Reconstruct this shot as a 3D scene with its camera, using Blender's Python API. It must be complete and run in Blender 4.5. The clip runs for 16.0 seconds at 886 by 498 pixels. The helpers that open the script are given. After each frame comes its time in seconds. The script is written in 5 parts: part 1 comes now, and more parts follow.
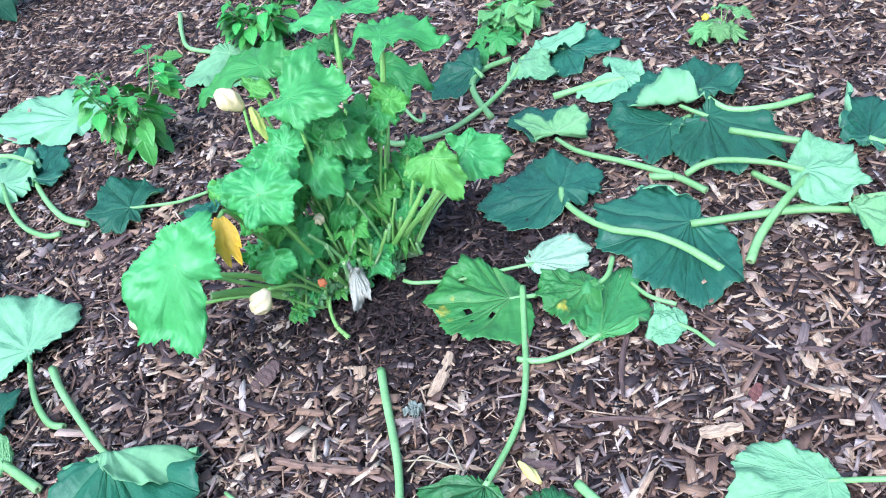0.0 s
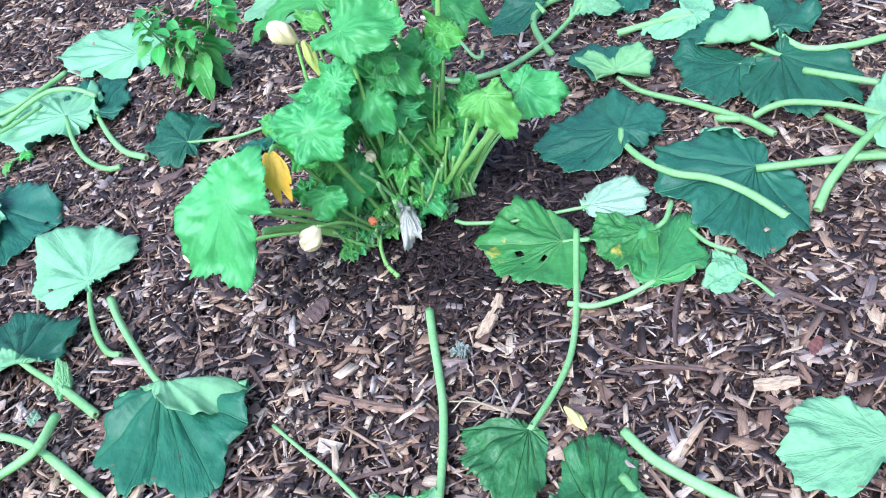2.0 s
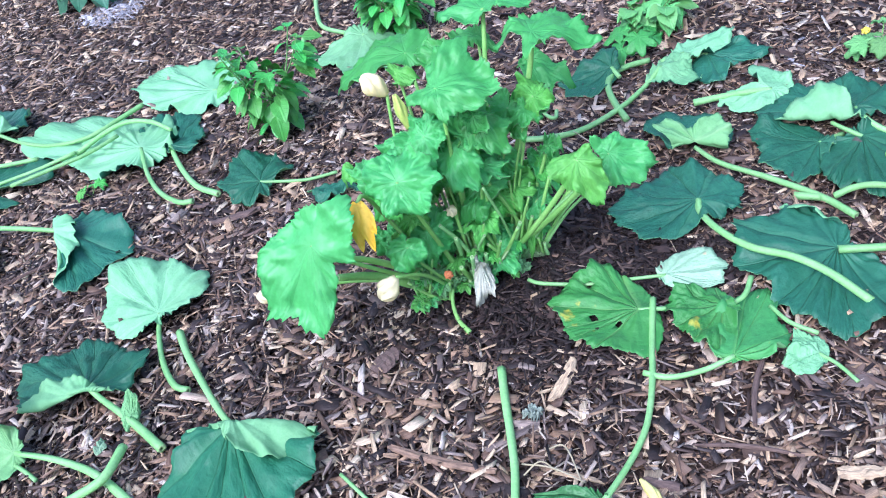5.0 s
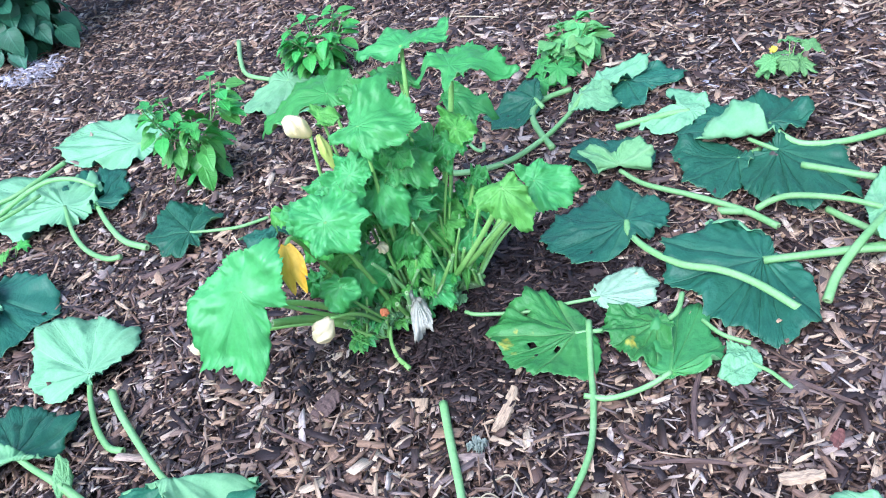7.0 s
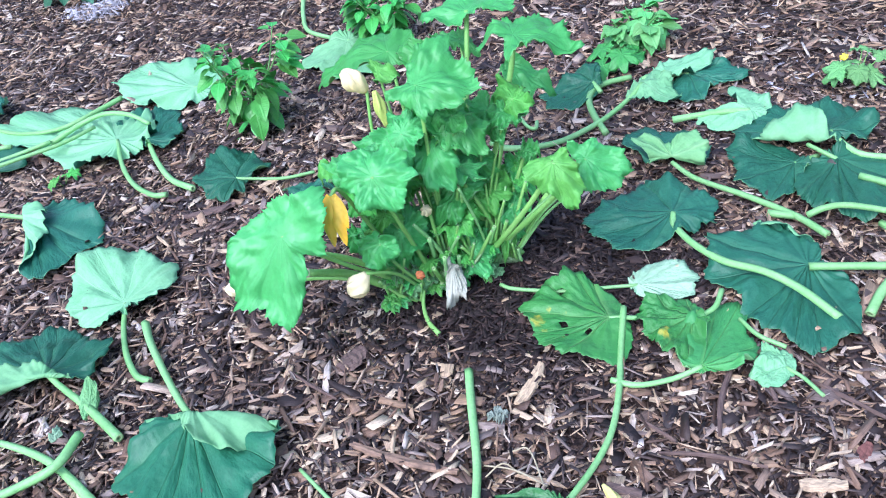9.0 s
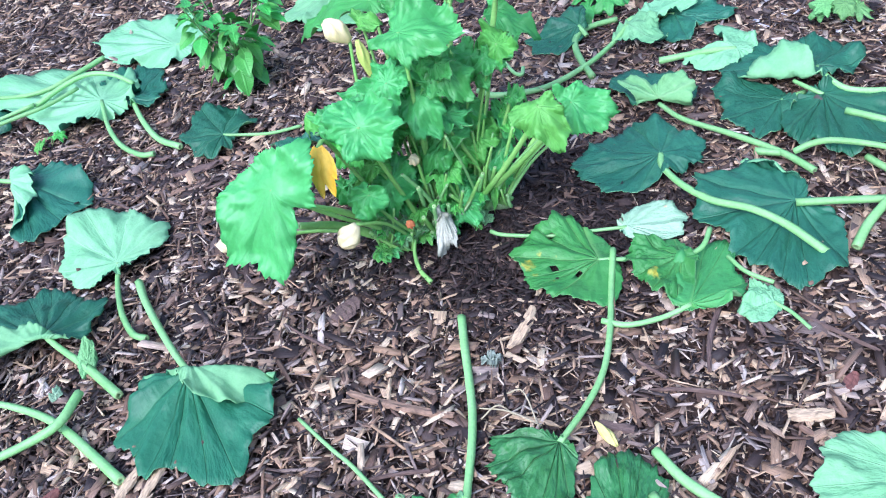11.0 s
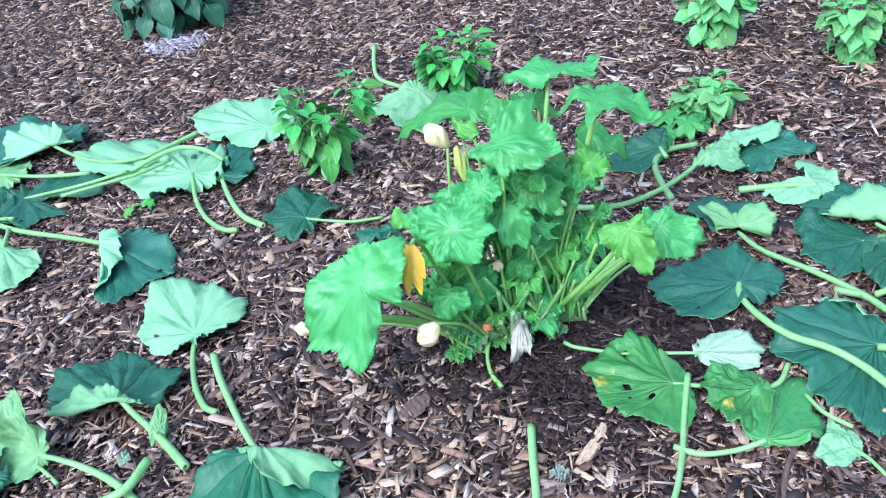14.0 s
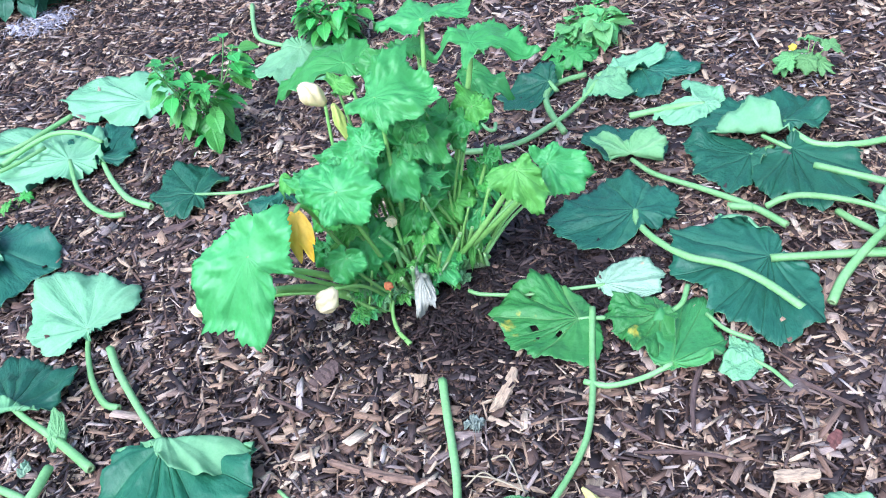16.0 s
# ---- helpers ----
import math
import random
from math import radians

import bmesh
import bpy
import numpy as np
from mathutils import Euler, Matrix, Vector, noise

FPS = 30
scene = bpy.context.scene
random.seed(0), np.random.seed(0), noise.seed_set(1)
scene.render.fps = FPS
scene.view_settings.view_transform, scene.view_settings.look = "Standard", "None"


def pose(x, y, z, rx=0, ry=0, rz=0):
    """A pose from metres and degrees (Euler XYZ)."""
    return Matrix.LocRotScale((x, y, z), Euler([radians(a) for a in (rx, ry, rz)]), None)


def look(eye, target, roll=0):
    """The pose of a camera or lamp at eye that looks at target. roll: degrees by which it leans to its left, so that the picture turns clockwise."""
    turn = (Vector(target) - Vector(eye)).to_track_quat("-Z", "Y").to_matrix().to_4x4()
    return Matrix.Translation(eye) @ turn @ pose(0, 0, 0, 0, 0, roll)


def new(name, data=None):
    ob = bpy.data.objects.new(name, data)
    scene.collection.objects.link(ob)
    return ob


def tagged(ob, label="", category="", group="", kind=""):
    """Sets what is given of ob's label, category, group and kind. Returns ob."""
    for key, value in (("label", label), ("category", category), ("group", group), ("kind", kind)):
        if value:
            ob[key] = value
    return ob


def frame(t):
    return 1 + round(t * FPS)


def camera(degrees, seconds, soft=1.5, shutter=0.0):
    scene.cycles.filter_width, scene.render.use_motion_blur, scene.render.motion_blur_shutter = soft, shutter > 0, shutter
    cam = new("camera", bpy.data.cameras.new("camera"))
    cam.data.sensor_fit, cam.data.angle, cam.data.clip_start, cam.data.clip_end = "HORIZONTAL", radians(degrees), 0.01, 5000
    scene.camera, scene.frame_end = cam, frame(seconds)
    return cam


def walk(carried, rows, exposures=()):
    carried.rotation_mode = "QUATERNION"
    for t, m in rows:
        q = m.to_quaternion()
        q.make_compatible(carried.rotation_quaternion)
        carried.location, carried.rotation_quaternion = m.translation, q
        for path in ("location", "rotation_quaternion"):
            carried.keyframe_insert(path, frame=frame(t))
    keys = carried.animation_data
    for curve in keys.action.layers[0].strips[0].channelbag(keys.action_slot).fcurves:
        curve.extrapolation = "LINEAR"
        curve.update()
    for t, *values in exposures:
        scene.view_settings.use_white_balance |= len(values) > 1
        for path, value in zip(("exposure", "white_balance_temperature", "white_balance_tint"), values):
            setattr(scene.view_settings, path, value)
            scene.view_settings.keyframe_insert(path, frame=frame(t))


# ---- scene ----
cam = camera(54.89, 16.0, 1.1)
PATH = [
    (0, (0.0926, 0.0972, 1.2947), (-0.2260, 1.6359, 0.0573), -15.897),
    (0.5, (0.0791, 0.1045, 1.2934), (-0.3577, 1.6125, 0.0544), -16.302),
    (1, (0.0886, 0.1135, 1.2768), (-0.3896, 1.5712, -0.0063), -15.958),
    (1.5, (0.1180, 0.1312, 1.2697), (-0.3355, 1.5781, -0.0344), -17.792),
    (2, (0.1083, 0.1206, 1.2682), (-0.3689, 1.5587, -0.0371), -18.761),
    (2.5, (0.1067, 0.1189, 1.2740), (-0.3452, 1.5692, -0.0270), -18.097),
    (3, (0.0846, 0.0970, 1.2778), (-0.4797, 1.5098, -0.0205), -18.004),
    (3.5, (0.0897, 0.0936, 1.2654), (-0.4737, 1.4921, -0.0486), -17.759),
    (4, (0.0848, 0.1149, 1.2979), (-0.4036, 1.5955, 0.0451), -15.201),
    (4.2, (0.0469, 0.1245, 1.3167), (-0.4858, 1.6231, 0.1041), -15.095),
    (6.3, (-0.0002, 0.1028, 1.2960), (-0.4600, 1.6228, 0.0802), -18.306),
    (6.5, (0.0142, 0.1156, 1.2890), (-0.4128, 1.6439, 0.0716), -18.136),
    (7, (0.0327, 0.1188, 1.2954), (-0.3632, 1.6941, 0.1285), -16.171),
    (7.5, (0.0187, 0.1066, 1.3102), (-0.4335, 1.6977, 0.1859), -14.269),
    (8, (0.0230, 0.1163, 1.2945), (-0.4073, 1.6627, 0.1013), -14.579),
    (8.5, (0.0303, 0.1236, 1.2912), (-0.4042, 1.6501, 0.0742), -15.622),
    (9, (0.0184, 0.0993, 1.2693), (-0.4615, 1.6393, 0.0869), -11.556),
    (9.2, (0.0043, 0.0913, 1.2699), (-0.5108, 1.5927, 0.0531), -11.554),
    (11.3, (0.0422, 0.0868, 1.2611), (-0.4035, 1.5675, -0.0073), -14.645),
    (11.5, (0.0553, 0.0894, 1.2587), (-0.3706, 1.5829, -0.0015), -15.361),
    (12, (0.0859, 0.1049, 1.2532), (-0.2447, 1.5956, -0.0385), -15.507),
    (12.5, (0.1029, 0.1239, 1.2359), (-0.2360, 1.6116, -0.0571), -15.508),
    (13, (0.0958, 0.1369, 1.2826), (-0.2121, 1.7434, 0.1319), -11.717),
    (13.5, (0.0288, 0.1248, 1.3399), (-0.3461, 1.8238, 0.3537), -8.337),
    (14, (-0.0481, 0.0606, 1.3225), (-0.6066, 1.6432, 0.2346), -8.889),
    (14.5, (-0.0935, 0.0312, 1.2941), (-0.7449, 1.5219, 0.1307), -8.102),
    (15, (-0.0680, 0.0701, 1.2887), (-0.6094, 1.5749, 0.0877), -9.044),
    (15.5, (-0.0267, 0.0992, 1.2947), (-0.4812, 1.6356, 0.0976), -11.241),
    (16, (0.0050, 0.1191, 1.2945), (-0.3846, 1.6647, 0.0866), -12.591),
]
walk(cam, [(t, look(eye, target, roll)) for t, eye, target, roll in PATH], [(0.0, 1.12, 5200, 27), (16.0, 1.12, 5200, 27)])

# ---- light ----
SUN_EL, SUN_AZ = 48.0, 200.0
world = bpy.data.worlds.new("sky")
scene.world = world
world.use_nodes = True
wn = world.node_tree
wn.nodes.clear()
sky = wn.nodes.new("ShaderNodeTexSky")
sky.sky_type, sky.sun_disc = "NISHITA", False
sky.sun_elevation, sky.sun_rotation = radians(SUN_EL), radians(SUN_AZ)
sky.air_density, sky.dust_density = 1.6, 3.0
bg = wn.nodes.new("ShaderNodeBackground")
bg.inputs[1].default_value = 0.12
wout = wn.nodes.new("ShaderNodeOutputWorld")
wn.links.new(sky.outputs[0], bg.inputs[0])
wn.links.new(bg.outputs[0], wout.inputs[0])
sun = new("sun", bpy.data.lights.new("sun", "SUN"))
sun.data.energy, sun.data.angle, sun.data.color = 1.7, radians(40), (1.0, 0.98, 0.95)
sun.matrix_world = pose(0, 0, 5, 90 - SUN_EL, 0, 180 - SUN_AZ)


# ---- materials ----
class Nodes:
    """A small writer of node trees."""

    def __init__(self, name):
        self.mat = bpy.data.materials.new(name)
        self.mat.use_nodes = True
        self.tree = self.mat.node_tree
        self.tree.nodes.clear()
        self.out = self.tree.nodes.new("ShaderNodeOutputMaterial")

    def add(self, kind, operation=None, data_type=None, blend_type=None, feature=None):
        node = self.tree.nodes.new("ShaderNode" + kind)
        if operation:
            node.operation = operation
        if data_type:
            node.data_type = data_type
        if blend_type:
            node.blend_type = blend_type
        if feature:
            node.feature = feature
        return node

    def put(self, node, slot, value):
        if isinstance(value, bpy.types.NodeSocket):
            self.tree.links.new(value, node.inputs[slot])
        else:
            node.inputs[slot].default_value = value

    def math(self, op, a, b=0.0):
        node = self.add("Math", operation=op)
        self.put(node, 0, a), self.put(node, 1, b)
        return node.outputs[0]

    def dot(self, vec, const):
        node = self.add("VectorMath", operation="DOT_PRODUCT")
        self.put(node, 0, vec), self.put(node, 1, const)
        return node.outputs["Value"]

    def noise(self, vec, scale, detail=3.0, rough=0.55):
        node = self.add("TexNoise")
        self.put(node, "Vector", vec), self.put(node, "Scale", scale)
        self.put(node, "Detail", detail), self.put(node, "Roughness", rough)
        return node.outputs["Fac"]

    def scaled(self, vec, size):
        node = self.add("Mapping")
        self.put(node, "Vector", vec), self.put(node, "Scale", size)
        return node.outputs[0]

    def remap(self, value, a, b, c=0.0, d=1.0):
        node = self.add("MapRange")
        for i, v in enumerate((value, a, b, c, d)):
            self.put(node, i, v)
        return node.outputs[0]

    def mix(self, fac, a, b, blend="MIX"):
        node = self.add("Mix", data_type="RGBA", blend_type=blend)
        self.put(node, 0, fac), self.put(node, 6, a), self.put(node, 7, b)
        return node.outputs[2]

    def ramp(self, fac, stops, constant=False):
        node = self.add("ValToRGB")
        ramp = node.color_ramp
        ramp.interpolation = "CONSTANT" if constant else "LINEAR"
        while len(ramp.elements) < len(stops):
            ramp.elements.new(0.5)
        for el, (at, col) in zip(ramp.elements, stops):
            el.position, el.color = at, (*col, 1)
        self.put(node, 0, fac)
        return node.outputs[0]

    def finish(self, color, rough, height=None, strength=0.3, distance=0.002, through_light=None, spec=0.4, glow=0.0):
        bsdf = self.add("BsdfPrincipled")
        self.put(bsdf, "Base Color", color), self.put(bsdf, "Roughness", rough)
        self.put(bsdf, "Specular IOR Level", spec)
        normal = None
        if height is not None:
            bump = self.add("Bump")
            self.put(bump, "Height", height)
            bump.inputs["Strength"].default_value, bump.inputs["Distance"].default_value = strength, distance
            normal = bump.outputs[0]
            self.put(bsdf, "Normal", normal)
        shader = bsdf.outputs[0]
        if through_light is not None:
            fac, col = through_light
            tr = self.add("BsdfTranslucent")
            self.put(tr, "Color", col)
            if normal:
                self.put(tr, "Normal", normal)
            mix = self.add("MixShader")
            self.put(mix, 0, fac), self.put(mix, 1, shader), self.put(mix, 2, tr.outputs[0])
            shader = mix.outputs[0]
        self.tree.links.new(shader, self.out.inputs[0])
        return self.mat


VEINS = (0.0, 50.0, 104.0, 150.0)


def squash_leaf(name, base, other, vein, rough, light=None, sign=-1.0, spots=None, vein_fac=0.4, spec=0.35, relief=0.8):
    """A lobed leaf's skin: main veins from the stalk, a net of fine veins, two scales of tone."""
    n = Nodes(name)
    uv = n.add("UVMap").outputs[0]
    rnd = n.add("ObjectInfo").outputs["Random"]
    absn = n.add("VectorMath", operation="ABSOLUTE")
    n.put(absn, 0, uv)
    xyz, axyz = n.add("SeparateXYZ"), n.add("SeparateXYZ")
    n.put(xyz, 0, uv), n.put(axyz, 0, absn.outputs[0])
    half = n.add("CombineXYZ")
    n.put(half, 0, xyz.outputs[0]), n.put(half, 1, axyz.outputs[1])
    best = None
    for deg in VEINS:
        s, c = math.sin(radians(deg)), math.cos(radians(deg))
        d = n.math("MAXIMUM", n.math("ABSOLUTE", n.dot(half.outputs[0], (s, -c, 0))), n.math("MULTIPLY", n.dot(half.outputs[0], (c, s, 0)), -1.0))
        best = d if best is None else n.math("MINIMUM", best, d)
    line = n.remap(best, 0.002, 0.014, 1.0, 0.0)
    wide = n.remap(best, 0.0, 0.16, 1.0, 0.0)
    vor = n.add("TexVoronoi", feature="DISTANCE_TO_EDGE")
    jitter = n.add("VectorMath", operation="ADD")
    nz = n.add("TexNoise")
    n.put(nz, "Vector", uv), n.put(nz, "Scale", 4.0)
    n.put(jitter, 0, uv), n.put(jitter, 1, nz.outputs["Color"])
    n.put(vor, "Vector", jitter.outputs[0]), n.put(vor, "Scale", 12.0)
    net = n.remap(vor.outputs["Distance"], 0.0, 0.09, 1.0, 0.0)
    obj = n.add("TexCoord").outputs["Object"]
    big, fine = n.noise(obj, 9.0), n.noise(obj, 160.0, 2.0)
    pucker = n.noise(uv, 9.0, 2.0, 0.45)
    col = n.mix(n.remap(big, 0.3, 0.7), (*base, 1), (*other, 1))
    col = n.mix(n.math("MULTIPLY", n.remap(pucker, 0.4, 0.7), 0.35), col, (*[v * 1.28 for v in other], 1))
    col = n.mix(n.math("MULTIPLY", n.remap(fine, 0.35, 0.75), 0.25), col, (*[v * 0.7 for v in base], 1))
    col = n.mix(n.math("MULTIPLY", net, 0.05), col, (*vein, 1))
    col = n.mix(n.math("MULTIPLY", wide, 0.07), col, (*vein, 1))
    col = n.mix(n.math("MULTIPLY", line, vein_fac), col, (*vein, 1))
    hsv = n.add("HueSaturation")
    n.put(hsv, "Color", col), n.put(hsv, "Value", n.remap(rnd, 0.0, 1.0, 0.84, 1.14)), n.put(hsv, "Hue", n.remap(rnd, 0.0, 1.0, 0.492, 0.508))
    col = hsv.outputs[0]
    if spots:
        tint, scale, low = spots
        edge = n.noise(obj, scale, 4.0, 0.6)
        col = n.mix(n.remap(edge, low, low + 0.07), col, (*tint, 1))
    h = n.math("ADD", n.math("MULTIPLY", line, (0.7 if sign < 0 else 0.35) * sign), n.math("MULTIPLY", net, 0.04 * sign))
    h = n.math("ADD", h, n.math("MULTIPLY", fine, 0.3))
    h = n.math("ADD", h, n.math("MULTIPLY", pucker, 2.2))
    return n.finish(col, n.remap(fine, 0.3, 0.7, rough - 0.08, rough + 0.1), h, relief, 0.0025, (light[0], (*light[1], 1)) if light else None, spec)


def plain_skin(name, base, other, rough, scale=60.0, stretch=(1, 1, 1), light=None, strength=0.25, spec=0.4, jitter=0.12):
    """Plant or wood skin with two scales of tone and a fine grain."""
    n = Nodes(name)
    obj = n.scaled(n.add("TexCoord").outputs["Object"], stretch)
    rnd = n.add("ObjectInfo").outputs["Random"]
    big, fine = n.noise(obj, scale * 0.2), n.noise(obj, scale * 2.5, 3.0)
    col = n.mix(n.remap(big, 0.3, 0.7), (*base, 1), (*other, 1))
    col = n.mix(n.math("MULTIPLY", n.remap(fine, 0.4, 0.7), 0.35), col, (*[v * 0.62 for v in base], 1))
    hsv = n.add("HueSaturation")
    n.put(hsv, "Color", col), n.put(hsv, "Value", n.remap(rnd, 0.0, 1.0, 1 - jitter, 1 + jitter))
    return n.finish(hsv.outputs[0], rough, fine, strength, 0.001, (light[0], (*light[1], 1)) if light else None, spec)


def small_leaf_skin(name, base, other, rough, light):
    """Smooth pointed leaf with a midrib and slanting side veins."""
    n = Nodes(name)
    uv = n.add("UVMap").outputs[0]
    xyz = n.add("SeparateXYZ")
    n.put(xyz, 0, uv)
    rnd = n.add("ObjectInfo").outputs["Random"]
    ay = n.math("ABSOLUTE", xyz.outputs[1])
    rib = n.remap(ay, 0.01, 0.04, 1.0, 0.0)
    saw = n.math("FRACT", n.math("MULTIPLY", n.math("SUBTRACT", xyz.outputs[0], n.math("MULTIPLY", ay, 0.9)), 6.0))
    side = n.remap(n.math("ABSOLUTE", n.math("SUBTRACT", saw, 0.5)), 0.0, 0.12, 1.0, 0.0)
    fine = n.noise(n.add("TexCoord").outputs["Object"], 70.0)
    col = n.mix(n.remap(fine, 0.3, 0.7), (*base, 1), (*other, 1))
    col = n.mix(n.math("MULTIPLY", rib, 0.4), col, (*[min(1, v * 1.5 + 0.02) for v in base], 1))
    col = n.mix(n.math("MULTIPLY", side, 0.2), col, (*[min(1, v * 1.6 + 0.02) for v in base], 1))
    hsv = n.add("HueSaturation")
    n.put(hsv, "Color", col), n.put(hsv, "Value", n.remap(rnd, 0.0, 1.0, 0.72, 1.25)), n.put(hsv, "Hue", n.remap(rnd, 0.0, 1.0, 0.485, 0.515))
    h = n.math("ADD", n.math("MULTIPLY", rib, -1.0), n.math("MULTIPLY", side, -0.6))
    return n.finish(hsv.outputs[0], rough, h, 0.5, 0.002, (light[0], (*light[1], 1)), 0.45)


def chip_skin(name, stops, rough=0.8, single=False):
    """Shredded wood: each piece its own tone, grain along the piece, dark stains."""
    n = Nodes(name)
    uv = n.add("UVMap").outputs[0]
    rnd = n.add("ObjectInfo").outputs["Random"] if single else n.add("NewGeometry").outputs["Random Per Island"]
    shift = n.add("CombineXYZ")
    n.put(shift, 0, n.math("MULTIPLY", rnd, 91.0)), n.put(shift, 1, n.math("MULTIPLY", rnd, 37.0))
    at = n.add("VectorMath", operation="ADD")
    n.put(at, 0, uv), n.put(at, 1, shift.outputs[0])
    grain = n.noise(n.scaled(at.outputs[0], (40.0, 420.0, 1.0)), 1.0, 4.0, 0.6)
    stain = n.noise(n.scaled(at.outputs[0], (60.0, 90.0, 1.0)), 1.0, 2.0)
    col = n.ramp(rnd, stops)
    # some pieces are weathered to grey
    other = n.math("FRACT", n.math("MULTIPLY", rnd, 57.31))
    grey = n.add("HueSaturation")
    n.put(grey, "Color", col), n.put(grey, "Saturation", 0.25), n.put(grey, "Value", 0.9)
    col = n.mix(n.remap(other, 0.5, 0.9, 0.0, 0.6), col, grey.outputs[0])
    col = n.mix(n.math("MULTIPLY", n.remap(grain, 0.35, 0.7), 0.55), col, (0.035, 0.022, 0.017, 1))
    col = n.mix(n.math("MULTIPLY", n.remap(stain, 0.5, 0.75), 0.5), col, (0.05, 0.033, 0.027, 1))
    return n.finish(col, rough, grain, 0.7, 0.0015, None, 0.35)


def soil_skin():
    n = Nodes("dark_humus")
    obj = n.add("TexCoord").outputs["Object"]
    a, b = n.noise(obj, 55.0, 5.0, 0.65), n.noise(obj, 3.0)
    vor = n.add("TexVoronoi")
    n.put(vor, "Vector", n.scaled(obj, (1.0, 1.0, 1.0))), n.put(vor, "Scale", 70.0)
    xyz = n.add("SeparateXYZ")
    n.put(xyz, 0, vor.outputs["Color"])
    col = n.ramp(xyz.outputs[0], [(0.0, (0.02, 0.013, 0.01)), (0.55, (0.065, 0.04, 0.026)), (0.85, (0.19, 0.12, 0.075)), (1.0, (0.34, 0.235, 0.145))])
    col = n.mix(n.remap(a, 0.35, 0.7), col, (0.03, 0.02, 0.016, 1))
    col = n.mix(n.math("MULTIPLY", n.remap(b, 0.4, 0.7), 0.3), col, (0.02, 0.014, 0.012, 1))
    return n.finish(col, 0.9, n.math("ADD", a, vor.outputs["Distance"]), 0.9, 0.012)


FRESH = squash_leaf("fresh_leaf_top", (0.076, 0.41, 0.09), (0.106, 0.5, 0.125), (0.15, 0.54, 0.16), 0.45, (0.33, (0.18, 0.62, 0.05)), spec=0.6, relief=0.3, vein_fac=0.16)
FRESH_UNDER = squash_leaf("fresh_leaf_under", (0.17, 0.42, 0.16), (0.22, 0.47, 0.2), (0.35, 0.58, 0.3), 0.65, (0.3, (0.2, 0.55, 0.05)), 1.0)
LIME = squash_leaf("young_leaf_top", (0.108, 0.47, 0.075), (0.145, 0.53, 0.095), (0.22, 0.58, 0.16), 0.5, (0.22, (0.2, 0.6, 0.05)), relief=0.45, vein_fac=0.22)
TOP = squash_leaf("cut_leaf_top", (0.017, 0.104, 0.057), (0.027, 0.145, 0.077), (0.075, 0.23, 0.11), 0.48, None, -1.0, None, 0.28, 0.3, 1.0)
AGED = squash_leaf("aging_leaf_top", (0.035, 0.2, 0.045), (0.055, 0.26, 0.055), (0.16, 0.36, 0.1), 0.5, None, -1.0, ((0.4, 0.38, 0.04), 13.0, 0.63), 0.5)
UNDER = squash_leaf("cut_leaf_under", (0.15, 0.4, 0.17), (0.21, 0.46, 0.22), (0.3, 0.53, 0.28), 0.7, None, 1.0, None, 0.32, 0.2)
WHITISH = squash_leaf("whitish_leaf_under", (0.26, 0.45, 0.25), (0.32, 0.5, 0.3), (0.38, 0.54, 0.34), 0.7, None, 1.0, ((0.5, 0.42, 0.25), 30.0, 0.68), 0.2)
UNDER_DIM = squash_leaf("cut_leaf_under_green", (0.14, 0.36, 0.13), (0.19, 0.42, 0.17), (0.3, 0.5, 0.24), 0.7, None, 1.0, None, 0.32, 0.2)
SPROUT = squash_leaf("sprout_leaf_top", (0.13, 0.37, 0.1), (0.2, 0.45, 0.15), (0.26, 0.5, 0.2), 0.55, (0.2, (0.2, 0.5, 0.06)), relief=0.4, vein_fac=0.2)
STALK = plain_skin("cut_stalk", (0.19, 0.46, 0.14), (0.27, 0.53, 0.2), 0.48, 60.0, (1, 1, 1), None, 0.2)
STALK_DEEP = plain_skin("growing_stalk", (0.18, 0.45, 0.09), (0.26, 0.52, 0.14), 0.5, 60.0)
CRINKLED = squash_leaf("crinkled_leaf_top", (0.028, 0.15, 0.045), (0.045, 0.21, 0.055), (0.13, 0.32, 0.1), 0.42, None, -1.0, None, 0.3, 0.45, 1.3)
GREENER = squash_leaf("cut_leaf_top_green", (0.02, 0.138, 0.072), (0.031, 0.185, 0.092), (0.085, 0.27, 0.12), 0.48, None, -1.0, None, 0.28, 0.3, 1.0)
STALK_PALE = plain_skin("pale_stub", (0.3, 0.5, 0.2), (0.4, 0.56, 0.3), 0.6, 60.0)
CUT = plain_skin("cut_face", (0.33, 0.52, 0.22), (0.27, 0.47, 0.18), 0.6, 200.0)
PITH = plain_skin("stalk_hollow", (0.22, 0.38, 0.14), (0.16, 0.3, 0.1), 0.8, 200.0)
CREAM = plain_skin("cream_petal", (0.9, 0.88, 0.55), (0.88, 0.74, 0.36), 0.6, 60.0, (1, 1, 0.2), (0.25, (0.9, 0.82, 0.45)))
ORANGE = plain_skin("orange_petal", (1.0, 0.64, 0.02), (1.0, 0.84, 0.16), 0.5, 70.0, (1, 1, 0.2), (0.3, (1.0, 0.8, 0.08)))
RUST = plain_skin("withered_petal", (0.5, 0.16, 0.05), (0.42, 0.2, 0.08), 0.8, 120.0)
PAPER = plain_skin("papery_dead_leaf", (0.28, 0.31, 0.22), (0.46, 0.49, 0.39), 0.85, 60.0, (1, 1, 1), None, 0.8)
PEPPER = small_leaf_skin("pepper_leaf", (0.07, 0.36, 0.055), (0.1, 0.43, 0.075), 0.38, (0.2, (0.15, 0.5, 0.04)))
